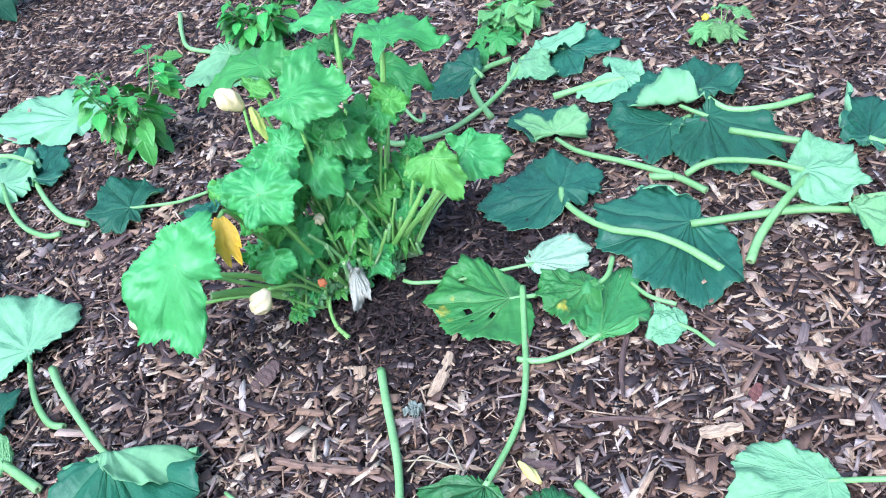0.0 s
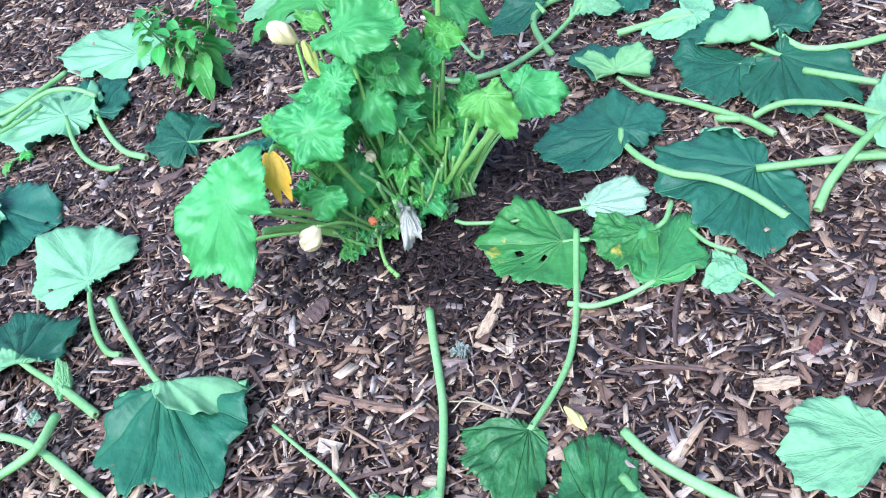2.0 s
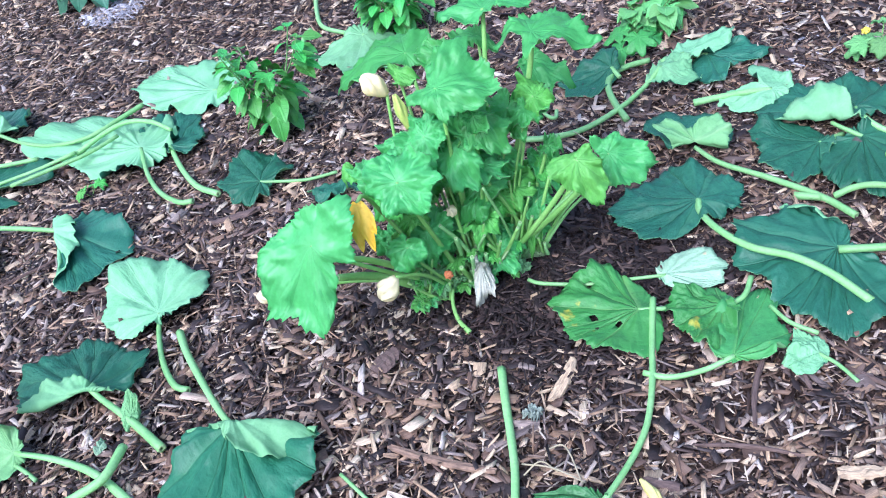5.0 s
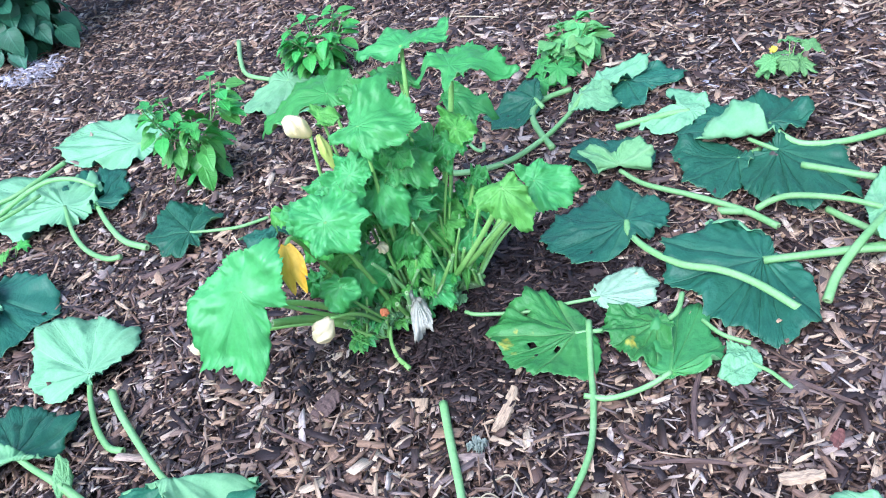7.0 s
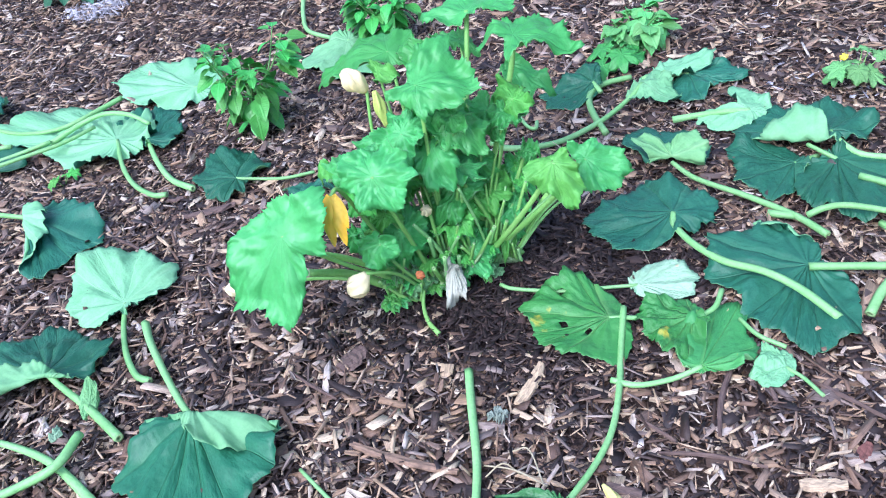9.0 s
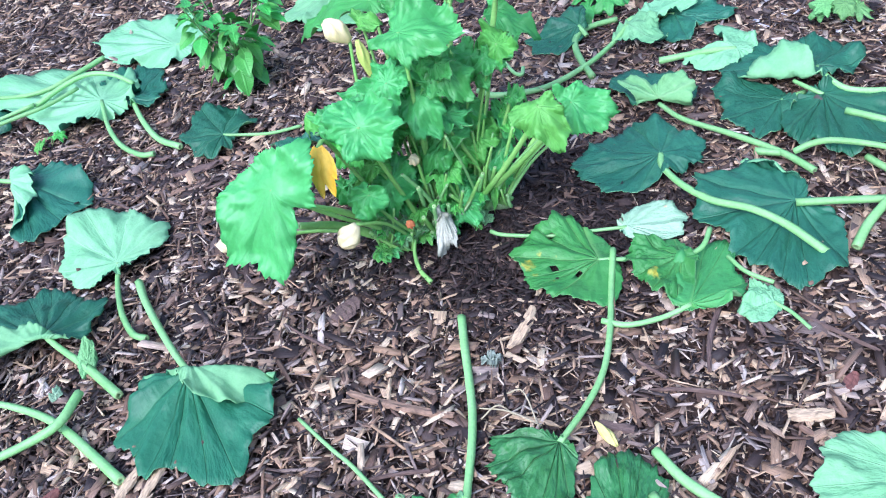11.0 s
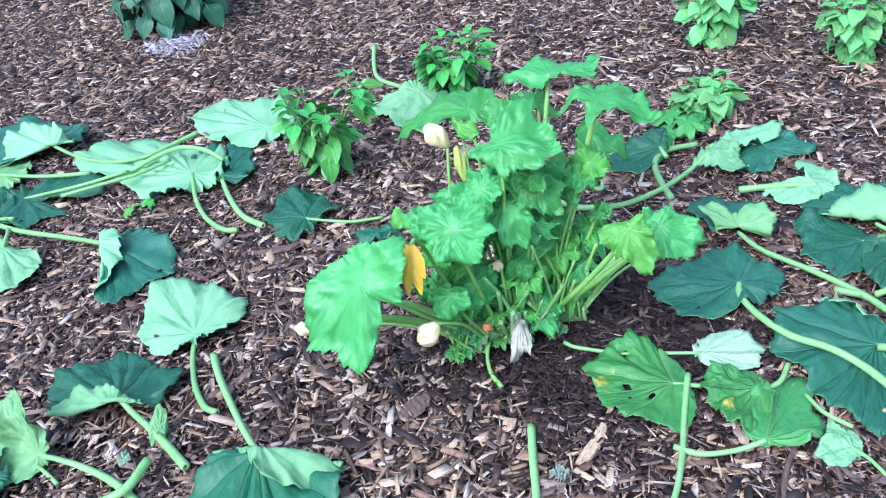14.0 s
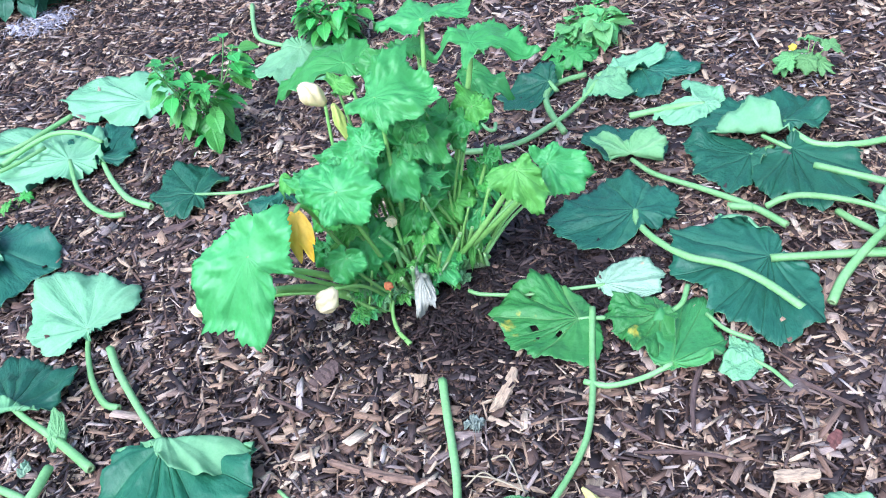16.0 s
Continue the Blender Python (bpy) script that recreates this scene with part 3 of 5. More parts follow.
def small_leaf_mesh(name, L, B, mat, seed, arch=0.35, fold=0.25, wave=0.0, shape=0.75):
    """A pointed leaf on a short stalk, from the origin along +x, with an arched and folded blade."""
    rng = random.Random(seed)
    nx, ny = 7, 2
    verts, plan, faces = [], [], []
    ph = rng.uniform(0, 6)
    for i in range(nx + 1):
        t = i / nx
        w = B * 0.5 * (math.sin(math.pi * t ** shape) ** 0.8) * (1 - 0.15 * t) if 0 < t < 1 else 0.0008
        for j in range(-ny, ny + 1):
            v = j / ny
            yy = w * v
            zz = abs(yy) * fold - arch * L * t * t + wave * L * math.sin(9 * t + ph) * v * v + 0.04 * L * t
            verts.append((L * (0.12 + 0.88 * t) - 0.25 * arch * L * t * t, yy, zz))
            plan.append((t, yy / L))
    m = 2 * ny + 1
    for i in range(nx):
        for j in range(m - 1):
            a = i * m + j
            faces.append((a, a + 1, a + m + 1, a + m))
    N = len(verts)
    verts += [(x, y, z - 0.0005) for x, y, z in verts]
    plan += plan
    faces += [tuple(k + N for k in reversed(f)) for f in faces]
    # the short leaf stalk
    b = len(verts)
    r = 0.0016 * (L / 0.07)
    for x in (0.0, L * 0.16):
        for k in range(5):
            a = 2 * math.pi * k / 5
            verts.append((x, r * math.cos(a), r * math.sin(a)))
            plan.append((0.0, 0.0))
    faces += [(b + k, b + (k + 1) % 5, b + 5 + (k + 1) % 5, b + 5 + k) for k in range(5)]
    me = bpy.data.meshes.new(name)
    me.from_pydata(verts, [], faces)
    me.polygons.foreach_set("use_smooth", np.ones(len(me.polygons), bool))
    layer = me.uv_layers.new(name="UVMap")
    loops = np.zeros(len(me.loops), np.int32)
    me.loops.foreach_get("vertex_index", loops)
    layer.data.foreach_set("uv", np.array(plan)[loops].ravel())
    me.materials.append(mat)
    me.update()
    return me


def leafy_plant(name, at, label, category, group, height, spread, count, meshes, seed, branches=4, low=0.12, droop=(10, 45), stem_r=0.004, size=(0.6, 1.1), top_small=0.72, stem_reach=0.3):
    """An upright plant: a stem that forks into branches, each set with leaves all round."""
    rng = random.Random(seed)
    root = thing(name, at, label, category, group)
    base = Vector(at)
    paths = []
    for k in range(branches):
        az = 2 * math.pi * (k + rng.uniform(-0.3, 0.3)) / branches
        reach = spread * rng.uniform(0.25, 0.5) if branches > 1 else spread * 0.05
        fork = height * rng.uniform(0.18, 0.4)
        top = height * rng.uniform(0.8, 1.0)
        pts = [base, base + Vector((0, 0, fork)), base + Vector((reach * 0.6 * math.cos(az), reach * 0.6 * math.sin(az), (fork + top) / 2)), base + Vector((reach * math.cos(az), reach * math.sin(az), top))]
        v, f, i = tube(pts, stem_r, stem_r * 0.5, 5, 6, 0.0, False)
        put_mesh("stem" if k == 0 else "branch", v, f, [TENDER, TENDER, TENDER], root, "", i)
        paths.append(spline(pts, 8))
    for k in range(count):
        line = paths[k % branches]
        u = low + (1 - low) * ((k // branches + rng.random()) / max(1, count / branches)) ** 0.8
        u = min(1.0, max(low, u))
        c = Vector(line[int(u * (len(line) - 1))])
        az = k * 2.399 + rng.uniform(-0.4, 0.4)
        out = Vector((c.x - base.x, c.y - base.y, 0))
        if out.length > 0.02 and rng.random() < 0.6:
            az = math.atan2(out.y, out.x) + rng.uniform(-1.2, 1.2)
        dip = droop[0] + (droop[1] - droop[0]) * (1 - u) + rng.uniform(-14, 14)
        sc = rng.uniform(*size) * (1 - (1 - top_small) * u ** 3)
        c = c + Vector((math.cos(az), math.sin(az), 0.25)) * (stem_reach * spread * rng.uniform(0.0, 1.0) * (1.1 - u))
        ob = new("leaf", meshes[k % len(meshes)])
        ob.parent = root
        ob.matrix_local = Matrix.Translation(c - base) @ Euler((rng.uniform(-0.4, 0.4), radians(dip), az), "XYZ").to_matrix().to_4x4() @ Matrix.Scale(sc, 4)
    return root


# ---- ground ----
def ground_sheet():
    n = 60
    xs = np.concatenate([np.linspace(-120, -8, 8)[:-1], np.linspace(-8, 6, n), np.linspace(6, 120, 8)[1:]])
    ys = np.concatenate([np.linspace(-120, -2, 8)[:-1], np.linspace(-2, 10, n), np.linspace(10, 120, 8)[1:]])
    verts = [(x, y, 0.004 * noise.noise((x * 2, y * 2, 0)) - 0.004) for y in ys for x in xs]
    m = len(xs)
    faces = [(j * m + i, j * m + i + 1, (j + 1) * m + i + 1, (j + 1) * m + i) for j in range(len(ys) - 1) for i in range(m - 1)]
    ob = put_mesh("ground", verts, faces, [SOIL])
    return tagged(ob, "dark humus ground under shredded wood mulch", "ground", "", "structure")


ground = ground_sheet()


# ---- the squash plant ----
CROWN = Vector((-0.45, 1.6, 0.0))
plant = thing("squash_plant", CROWN, "bushy green squash plant with lower leaves cut away", "squash plant")


def grown_leaf(attach, tip, side_normal, R, W, seed, path, r0=0.0075, r1=0.005, top=None, under=None, shape=FULL, folds=(), label="", **more):
    """A leaf of the living plant with its stalk; path: the stalk from the crown up to the blade."""
    more.setdefault("crumple", 0.042)
    more.setdefault("pleat", 0.0022)
    more.setdefault("sinus", 0.19)
    more.setdefault("droop", 0.28)
    more.setdefault("puff", 0.005)
    more.setdefault("teeth", 0.045)
    more.setdefault("frill", 0.025)
    b = blade(plant, attach, tip, side_normal, R, W, seed, top or FRESH, under or FRESH_UNDER, folds, "leaf", label, shape=shape, **more)
    if path:
        stalk("leaf_stalk", [*path, attach], r0, r1, b, STALK_DEEP, "", 8)
    return b


# the large drooping leaf at the front
grown_leaf((-0.680, 1.330, 0.364), (0.06, -0.51, -0.86), (-0.15, -0.85, 0.50), 0, 0, 3, [(-0.50, 1.57, 0.03), (-0.59, 1.45, 0.18), (-0.66, 1.36, 0.31)], 0.0075, 0.005, lobes=((-171, 0.079), (-110, 0.094), (-87, 0.130), (-62, 0.165), (-43, 0.212), (-35, 0.172), (-12, 0.196), (0, 0.19), (9, 0.115), (29, 0.085), (37, 0.045), (46, 0.068), (62, 0.1), (108, 0.111), (133, 0.132)), label="large bright green drooping leaf", crumple=0.045, pleat=0.0015, sinus=0.05)
# the front and crown leaves
grown_leaf((-0.516, 1.450, 0.415), (-0.28, -0.68, -0.68), (0.00, -0.71, 0.71), 0, 0, 5, [(-0.47, 1.58, 0.03), (-0.49, 1.52, 0.20), (-0.51, 1.47, 0.35)], 0.0075, 0.005, lobes=((-135, 0.078), (-103, 0.096), (-64, 0.079), (0, 0.083), (48, 0.084), (62, 0.100), (108, 0.104), (146, 0.092), (180, 0.088),))
grown_leaf((-0.431, 1.580, 0.542), (0.24, -0.87, -0.43), (0.00, -0.45, 0.89), 0, 0, 7, [(-0.44, 1.62, 0.03), (-0.44, 1.60, 0.26), (-0.43, 1.58, 0.46)], 0.0075, 0.005, lobes=((-179, 0.106), (-98, 0.066), (-70, 0.073), (-33, 0.054), (-0, 0.086), (49, 0.109), (75, 0.139), (102, 0.132), (143, 0.141),))
grown_leaf((-0.563, 1.850, 0.497), (-1.00, 0.06, -0.04), (-0.05, -0.20, 0.98), 0, 0, 9, [(-0.46, 1.66, 0.03), (-0.51, 1.75, 0.24), (-0.55, 1.83, 0.42)], 0.0075, 0.005, lobes=((-165, 0.110), (-115, 0.094), (-68, 0.127), (-32, 0.168), (-0, 0.226), (20, 0.161),))
grown_leaf((-0.373, 1.880, 0.565), (0.27, 0.96, 0.12), (-0.10, -0.10, 0.99), 0, 0, 11, [(-0.42, 1.66, 0.03), (-0.40, 1.77, 0.27), (-0.38, 1.85, 0.48)], 0.01, 0.007, lobes=((-82, 0.113), (-54, 0.131), (-22, 0.161), (-0, 0.155), (46, 0.153), (78, 0.165), (103, 0.117),))
grown_leaf((-0.255, 1.750, 0.556), (1.00, -0.06, -0.06), (0.05, -0.10, 0.99), 0, 0, 13, [(-0.40, 1.66, 0.03), (-0.33, 1.71, 0.27), (-0.27, 1.74, 0.47)], 0.0105, 0.008, lobes=((-172, 0.090), (-90, 0.086), (-58, 0.087), (-32, 0.070), (0, 0.166), (50, 0.150), (78, 0.121), (112, 0.108),))
grown_leaf((-0.306, 1.950, 0.395), (0.90, -0.41, -0.18), (0.05, -0.30, 0.95), 0, 0, 17, [(-0.38, 1.70, 0.03), (-0.34, 1.82, 0.19), (-0.31, 1.92, 0.34)], 0.0075, 0.005, lobes=((-101, 0.039), (-66, 0.076), (-33, 0.110), (-0, 0.135), (20, 0.096), (54, 0.034),))
grown_leaf((-0.425, 2.000, 0.448), (-0.70, 0.70, 0.14), (0.00, -0.20, 0.98), 0, 0, 15, [(-0.42, 1.70, 0.03), (-0.42, 1.85, 0.22), (-0.42, 1.96, 0.38)], 0.0075, 0.005, lobes=((-172, 0.076), (-102, 0.032), (-0, 0.081), (34, 0.091),))
grown_leaf((-0.382, 1.640, 0.444), (0.30, -0.70, -0.65), (0.10, -0.65, 0.75), 0, 0, 19, [(-0.42, 1.64, 0.03), (-0.40, 1.64, 0.22), (-0.39, 1.64, 0.38)], 0.0075, 0.005, lobes=((-63, 0.072), (-31, 0.088), (-0, 0.096), (24, 0.121), (59, 0.085), (91, 0.032),))
grown_leaf((-0.432, 1.600, 0.401), (0.04, -0.75, -0.66), (0.10, -0.65, 0.75), 0, 0, 21, [(-0.44, 1.63, 0.03), (-0.44, 1.61, 0.20), (-0.43, 1.60, 0.34)], 0.0075, 0.005, lobes=((-28, 0.073), (-0, 0.121), (27, 0.120), (53, 0.091), (77, 0.054),))
grown_leaf((-0.166, 1.500, 0.399), (0.38, -0.57, -0.73), (-0.05, -0.80, 0.60), 0, 0, 23, [(-0.37, 1.66, 0.04), (-0.27, 1.58, 0.20), (-0.19, 1.52, 0.34)], 0.01, 0.007, lobes=((-108, 0.068), (-81, 0.072), (-46, 0.069), (-13, 0.085), (0, 0.117), (25, 0.086), (60, 0.051), (119, 0.042),), top=LIME, label="yellow-green young leaf")
grown_leaf((-0.112, 1.585, 0.353), (0.98, 0.00, -0.19), (0.15, -0.62, 0.77), 0, 0, 25, [(-0.36, 1.68, 0.04), (-0.24, 1.63, 0.18), (-0.14, 1.60, 0.30)], 0.01, 0.007, lobes=((-79, 0.082), (-57, 0.085), (-33, 0.099), (0, 0.113), (29, 0.079), (75, 0.049), (150, 0.052),))
grown_leaf((-0.255, 1.720, 0.294), (0.97, -0.16, -0.18), (0.10, -0.40, 0.91), 0, 0, 27, [(-0.36, 1.69, 0.03), (-0.31, 1.71, 0.15), (-0.27, 1.72, 0.25)], 0.0075, 0.005, lobes=((-144, 0.034), (-77, 0.033), (-0, 0.045), (46, 0.038), (114, 0.032),))
grown_leaf((-0.536, 1.450, 0.248), (0.06, -0.65, -0.75), (0.00, -0.76, 0.65), 0, 0, 29, [(-0.48, 1.56, 0.03), (-0.51, 1.50, 0.13), (-0.53, 1.46, 0.21)], 0.006, 0.004, lobes=((-156, 0.042), (-98, 0.050), (-70, 0.066), (-32, 0.064), (0, 0.062), (63, 0.058), (115, 0.044),))
grown_leaf((-0.641, 1.560, 0.192), (-0.09, -0.70, -0.70), (0.00, -0.71, 0.71), 0, 0, 31, [(-0.50, 1.58, 0.03), (-0.57, 1.57, 0.10), (-0.62, 1.56, 0.17)], 0.006, 0.004, lobes=((-177, 0.032), (-59, 0.026), (0, 0.045), (30, 0.048), (106, 0.025),))
grown_leaf((-0.720, 1.750, 0.257), (-0.93, -0.35, -0.12), (0.00, -0.32, 0.95), 0, 0, 35, [(-0.52, 1.66, 0.02), (-0.62, 1.71, 0.13), (-0.70, 1.74, 0.22)], 0.004, 0.003, lobes=((-138, 0.013), (-26, 0.040), (-0, 0.061), (51, 0.043), (119, 0.032),), top=LIME)
grown_leaf((-0.582, 1.680, 0.367), (-0.63, -0.57, -0.54), (-0.10, -0.62, 0.78), 0, 0, 37, [(-0.47, 1.62, 0.02), (-0.53, 1.65, 0.18), (-0.57, 1.67, 0.31)], 0.006, 0.004, lobes=((-51, 0.049), (-0, 0.062), (52, 0.063), (100, 0.055), (159, 0.032),))
grown_leaf((-0.550, 1.720, 0.514), (0.04, -0.85, -0.52), (-0.21, -0.52, 0.83), 0, 0, 43, [(-0.47, 1.64, 0.02), (-0.51, 1.68, 0.24), (-0.54, 1.71, 0.44)], 0.006, 0.004, lobes=((-129, 0.037), (0, 0.043), (40, 0.061), (73, 0.059), (149, 0.028),), top=LIME)
grown_leaf((-0.460, 1.780, 0.505), (0.49, -0.76, -0.42), (-0.11, -0.53, 0.84), 0, 0, 45, [(-0.46, 1.66, 0.02), (-0.46, 1.72, 0.24), (-0.46, 1.77, 0.43)], 0.006, 0.004, lobes=((-163, 0.097), (-141, 0.089), (-109, 0.055), (0, 0.056), (61, 0.067), (151, 0.051),))


HEART = random.Random(77)
for k in range(40):
    t = (k * 0.618) % 1
    at = (-0.59 + 0.33 * t + HEART.uniform(-0.03, 0.03), 1.54 + 0.15 * t + HEART.uniform(-0.03, 0.07), HEART.uniform(0.1, 0.46))
    az = HEART.uniform(-2.6, -0.5)
    foot = (-0.5 + 0.14 * t, 1.58 + 0.08 * t, 0.02)
    mid = ((at[0] + foot[0]) / 2, (at[1] + foot[1]) / 2 + 0.01, at[2] * 0.6)
    grown_leaf(at, (math.cos(az), math.sin(az), -0.6), (HEART.uniform(-0.2, 0.2), -0.6, 0.75), HEART.uniform(0.045, 0.1), HEART.uniform(0.06, 0.12), 200 + k, [foot, mid], 0.005, 0.0035, (FRESH, FRESH, LIME)[k % 3], shape=(FULL, LOBED)[k % 2])


def crown_stubs():
    """The stem at the ground with the cut stubs and bare stalks that fan out of it."""
    v, f, i = tube([(-0.56, 1.52, 0.025), (-0.47, 1.6, 0.035), (-0.36, 1.67, 0.04), (-0.3, 1.7, 0.03)], 0.022, 0.026, 6, 12, 0.12, False)
    put_mesh("stem", v, f, [STALK_PALE, CUT, PITH], plant, "thick knobbly pale stem at the ground", i)
    rng = random.Random(12)
    for k in range(74):
        t = rng.random()
        b = Vector((-0.56 + 0.26 * t, 1.53 + 0.17 * t, 0.03)) + Vector((rng.uniform(-0.02, 0.02), rng.uniform(-0.04, 0.03), 0))
        az = rng.uniform(-2.9, -0.1) if k % 3 else rng.uniform(0.2, 2.9)
        lean = rng.uniform(0.2, 1.1)
        L = rng.uniform(0.06, 0.2) if k % 2 else rng.uniform(0.03, 0.07)
        d = Vector((math.cos(az) * lean, math.sin(az) * lean * 0.7, 1.0)).normalized()
        mid = b + d * L * 0.5 + Vector((0, 0, -0.01))
        r = rng.uniform(0.003, 0.007)
        stalk("cut_stub", [b + d * L, mid, b], r, r * 1.25, plant, (STALK_PALE, STALK, STALK_DEEP)[k % 3], "", 8)
    # long bare stems that lean out to the sides
    for k in range(16):
        t = rng.random()
        b = Vector((-0.46 + 0.16 * t, 1.58 + 0.1 * t, 0.03))
        d = Vector((rng.uniform(-0.35, 0.85), rng.uniform(-0.4, 0.15), 1.0)).normalized()
        L = rng.uniform(0.16, 0.3)
        r = rng.uniform(0.0035, 0.0055)
        stalk("bare_stem", [b + d * L, b + d * L * 0.5 + Vector((0.0, 0.0, 0.02)), b], r, r * 1.4, plant, (STALK_DEEP, STALK)[k % 2], "", 8)
    # bare low stems that reach out over the mulch
    stalk("side_stem", [(-0.72, 1.49, 0.2), (-0.66, 1.53, 0.15), (-0.58, 1.57, 0.08), (-0.5, 1.6, 0.03)], 0.008, 0.014, plant, STALK_DEEP, "", 10)
    stalk("side_stem", [(-0.72, 1.46, 0.165), (-0.65, 1.51, 0.12), (-0.57, 1.545, 0.055), (-0.5, 1.58, 0.03)], 0.011, 0.017, plant, STALK_DEEP, "", 10)
    stalk("side_stem", [(-0.2, 1.72, 0.2), (-0.26, 1.7, 0.12), (-0.33, 1.68, 0.04)], 0.009, 0.013, plant, STALK_DEEP, "", 10)
    # stubs with ragged little bracts
    for k in range(42):
        t = rng.random()
        t *= 0.72
        p = Vector((-0.57 + 0.32 * t, 1.5 + 0.17 * t, rng.uniform(0.03, 0.12)))
        az = rng.uniform(-2.6, -0.4)
        blade(plant, p, (math.cos(az), math.sin(az), 0.2), (0, -0.3, 0.9), rng.uniform(0.02, 0.045), rng.uniform(0.02, 0.045), 60 + k, (FRESH_UNDER, FRESH, LIME)[k % 3], FRESH_UNDER, name="bract", crumple=0.01, pleat=0.006, droop=0.3)


crown_stubs()


def petal_bud(name, base, axis, L, r, mat, seed, parent, label, stalk_path=None, neck=0.35):
    """A closed, twisted squash flower: five pleats swelling from a narrow neck."""
    rng = random.Random(seed)
    ax = Vector(axis).normalized()
    a = ax.cross(Vector((0.3, 0.9, 0.2))).normalized()
    b = ax.cross(a)
    verts, faces = [], []
    n, m = 14, 30
    for i in range(n + 1):
        t = i / n
        prof = r * (neck + (1 - neck) * math.sin(min(1, t / 0.58) * math.pi / 2)) if t < 0.58 else r * (1 - 0.72 * ((t - 0.58) / 0.42) ** 1.4)
        for j in range(m):
            th = 2 * math.pi * j / m + t * 1.1
            k = prof * (1 + 0.3 * math.cos(5 * (th - t * 1.6)) * t + 0.16 * math.sin(11 * th + rng.random() * 0.9) * t)
            verts.append(Vector(base) + ax * (L * t) + (a * math.cos(th) + b * math.sin(th)) * k)
    for i in range(n):
        for j in range(m):
            j2 = (j + 1) % m
            faces.append((i * m + j, i * m + j2, (i + 1) * m + j2, (i + 1) * m + j))
    faces.append(tuple(m - 1 - j for j in range(m)))
    top = len(verts)
    verts.append(Vector(base) + ax * (L * 0.9))
    faces += [(n * m + j, n * m + (j + 1) % m, top) for j in range(m)]
    ob = put_mesh(name, [tuple(v) for v in verts], faces, [mat], parent, label)
    if stalk_path:
        stalk("flower_stalk", stalk_path, 0.006, 0.005, ob, STALK_DEEP, "", 8, False)
    return ob


petal_bud("flower_bud", (-0.578, 1.7, 0.476), (-0.45, -0.1, 0.55), 0.068, 0.023, CREAM, 1, plant, "closed cream-yellow flower", [(-0.5, 1.6, 0.04), (-0.57, 1.65, 0.25), (-0.58, 1.68, 0.38), (-0.578, 1.7, 0.478)])
petal_bud("flower_bud", (-0.535, 1.66, 0.41), (-0.15, 0.0, 1), 0.085, 0.012, plain_skin("green_bud", (0.4, 0.55, 0.1), (0.5, 0.58, 0.16), 0.55), 2, plant, "slim yellow-green flower bud", [(-0.5, 1.6, 0.04), (-0.53, 1.66, 0.2), (-0.535, 1.66, 0.42)], 0.6)
petal_bud("flower_bud", (-0.556, 1.39, 0.218), (-0.45, -0.3, -0.5), 0.058, 0.023, CREAM, 3, plant, "withering cream flower near the mulch", [(-0.5, 1.55, 0.04), (-0.52, 1.46, 0.16), (-0.556, 1.39, 0.218)])
petal_bud("flower_bud", (-0.885, 1.455, 0.125), (-0.95, 0.05, -0.05), 0.05, 0.015, CREAM, 4, plant, "withering cream flower behind the large leaf", [(-0.6, 1.58, 0.04), (-0.74, 1.52, 0.1), (-0.885, 1.456, 0.125)])
petal_bud("flower_bud", (-0.45, 1.56, 0.245), (-0.2, -0.4, 0.6), 0.03, 0.012, CREAM, 5, plant, "small cream flower bud", [(-0.45, 1.6, 0.04), (-0.45, 1.58, 0.15), (-0.45, 1.56, 0.246)])
petal_bud("flower_bud", (-0.36, 1.7, 0.265), (0.1, -0.2, 0.8), 0.03, 0.011, CREAM, 6, plant, "small cream flower bud", [(-0.38, 1.66, 0.04), (-0.36, 1.69, 0.15), (-0.36, 1.7, 0.266)])


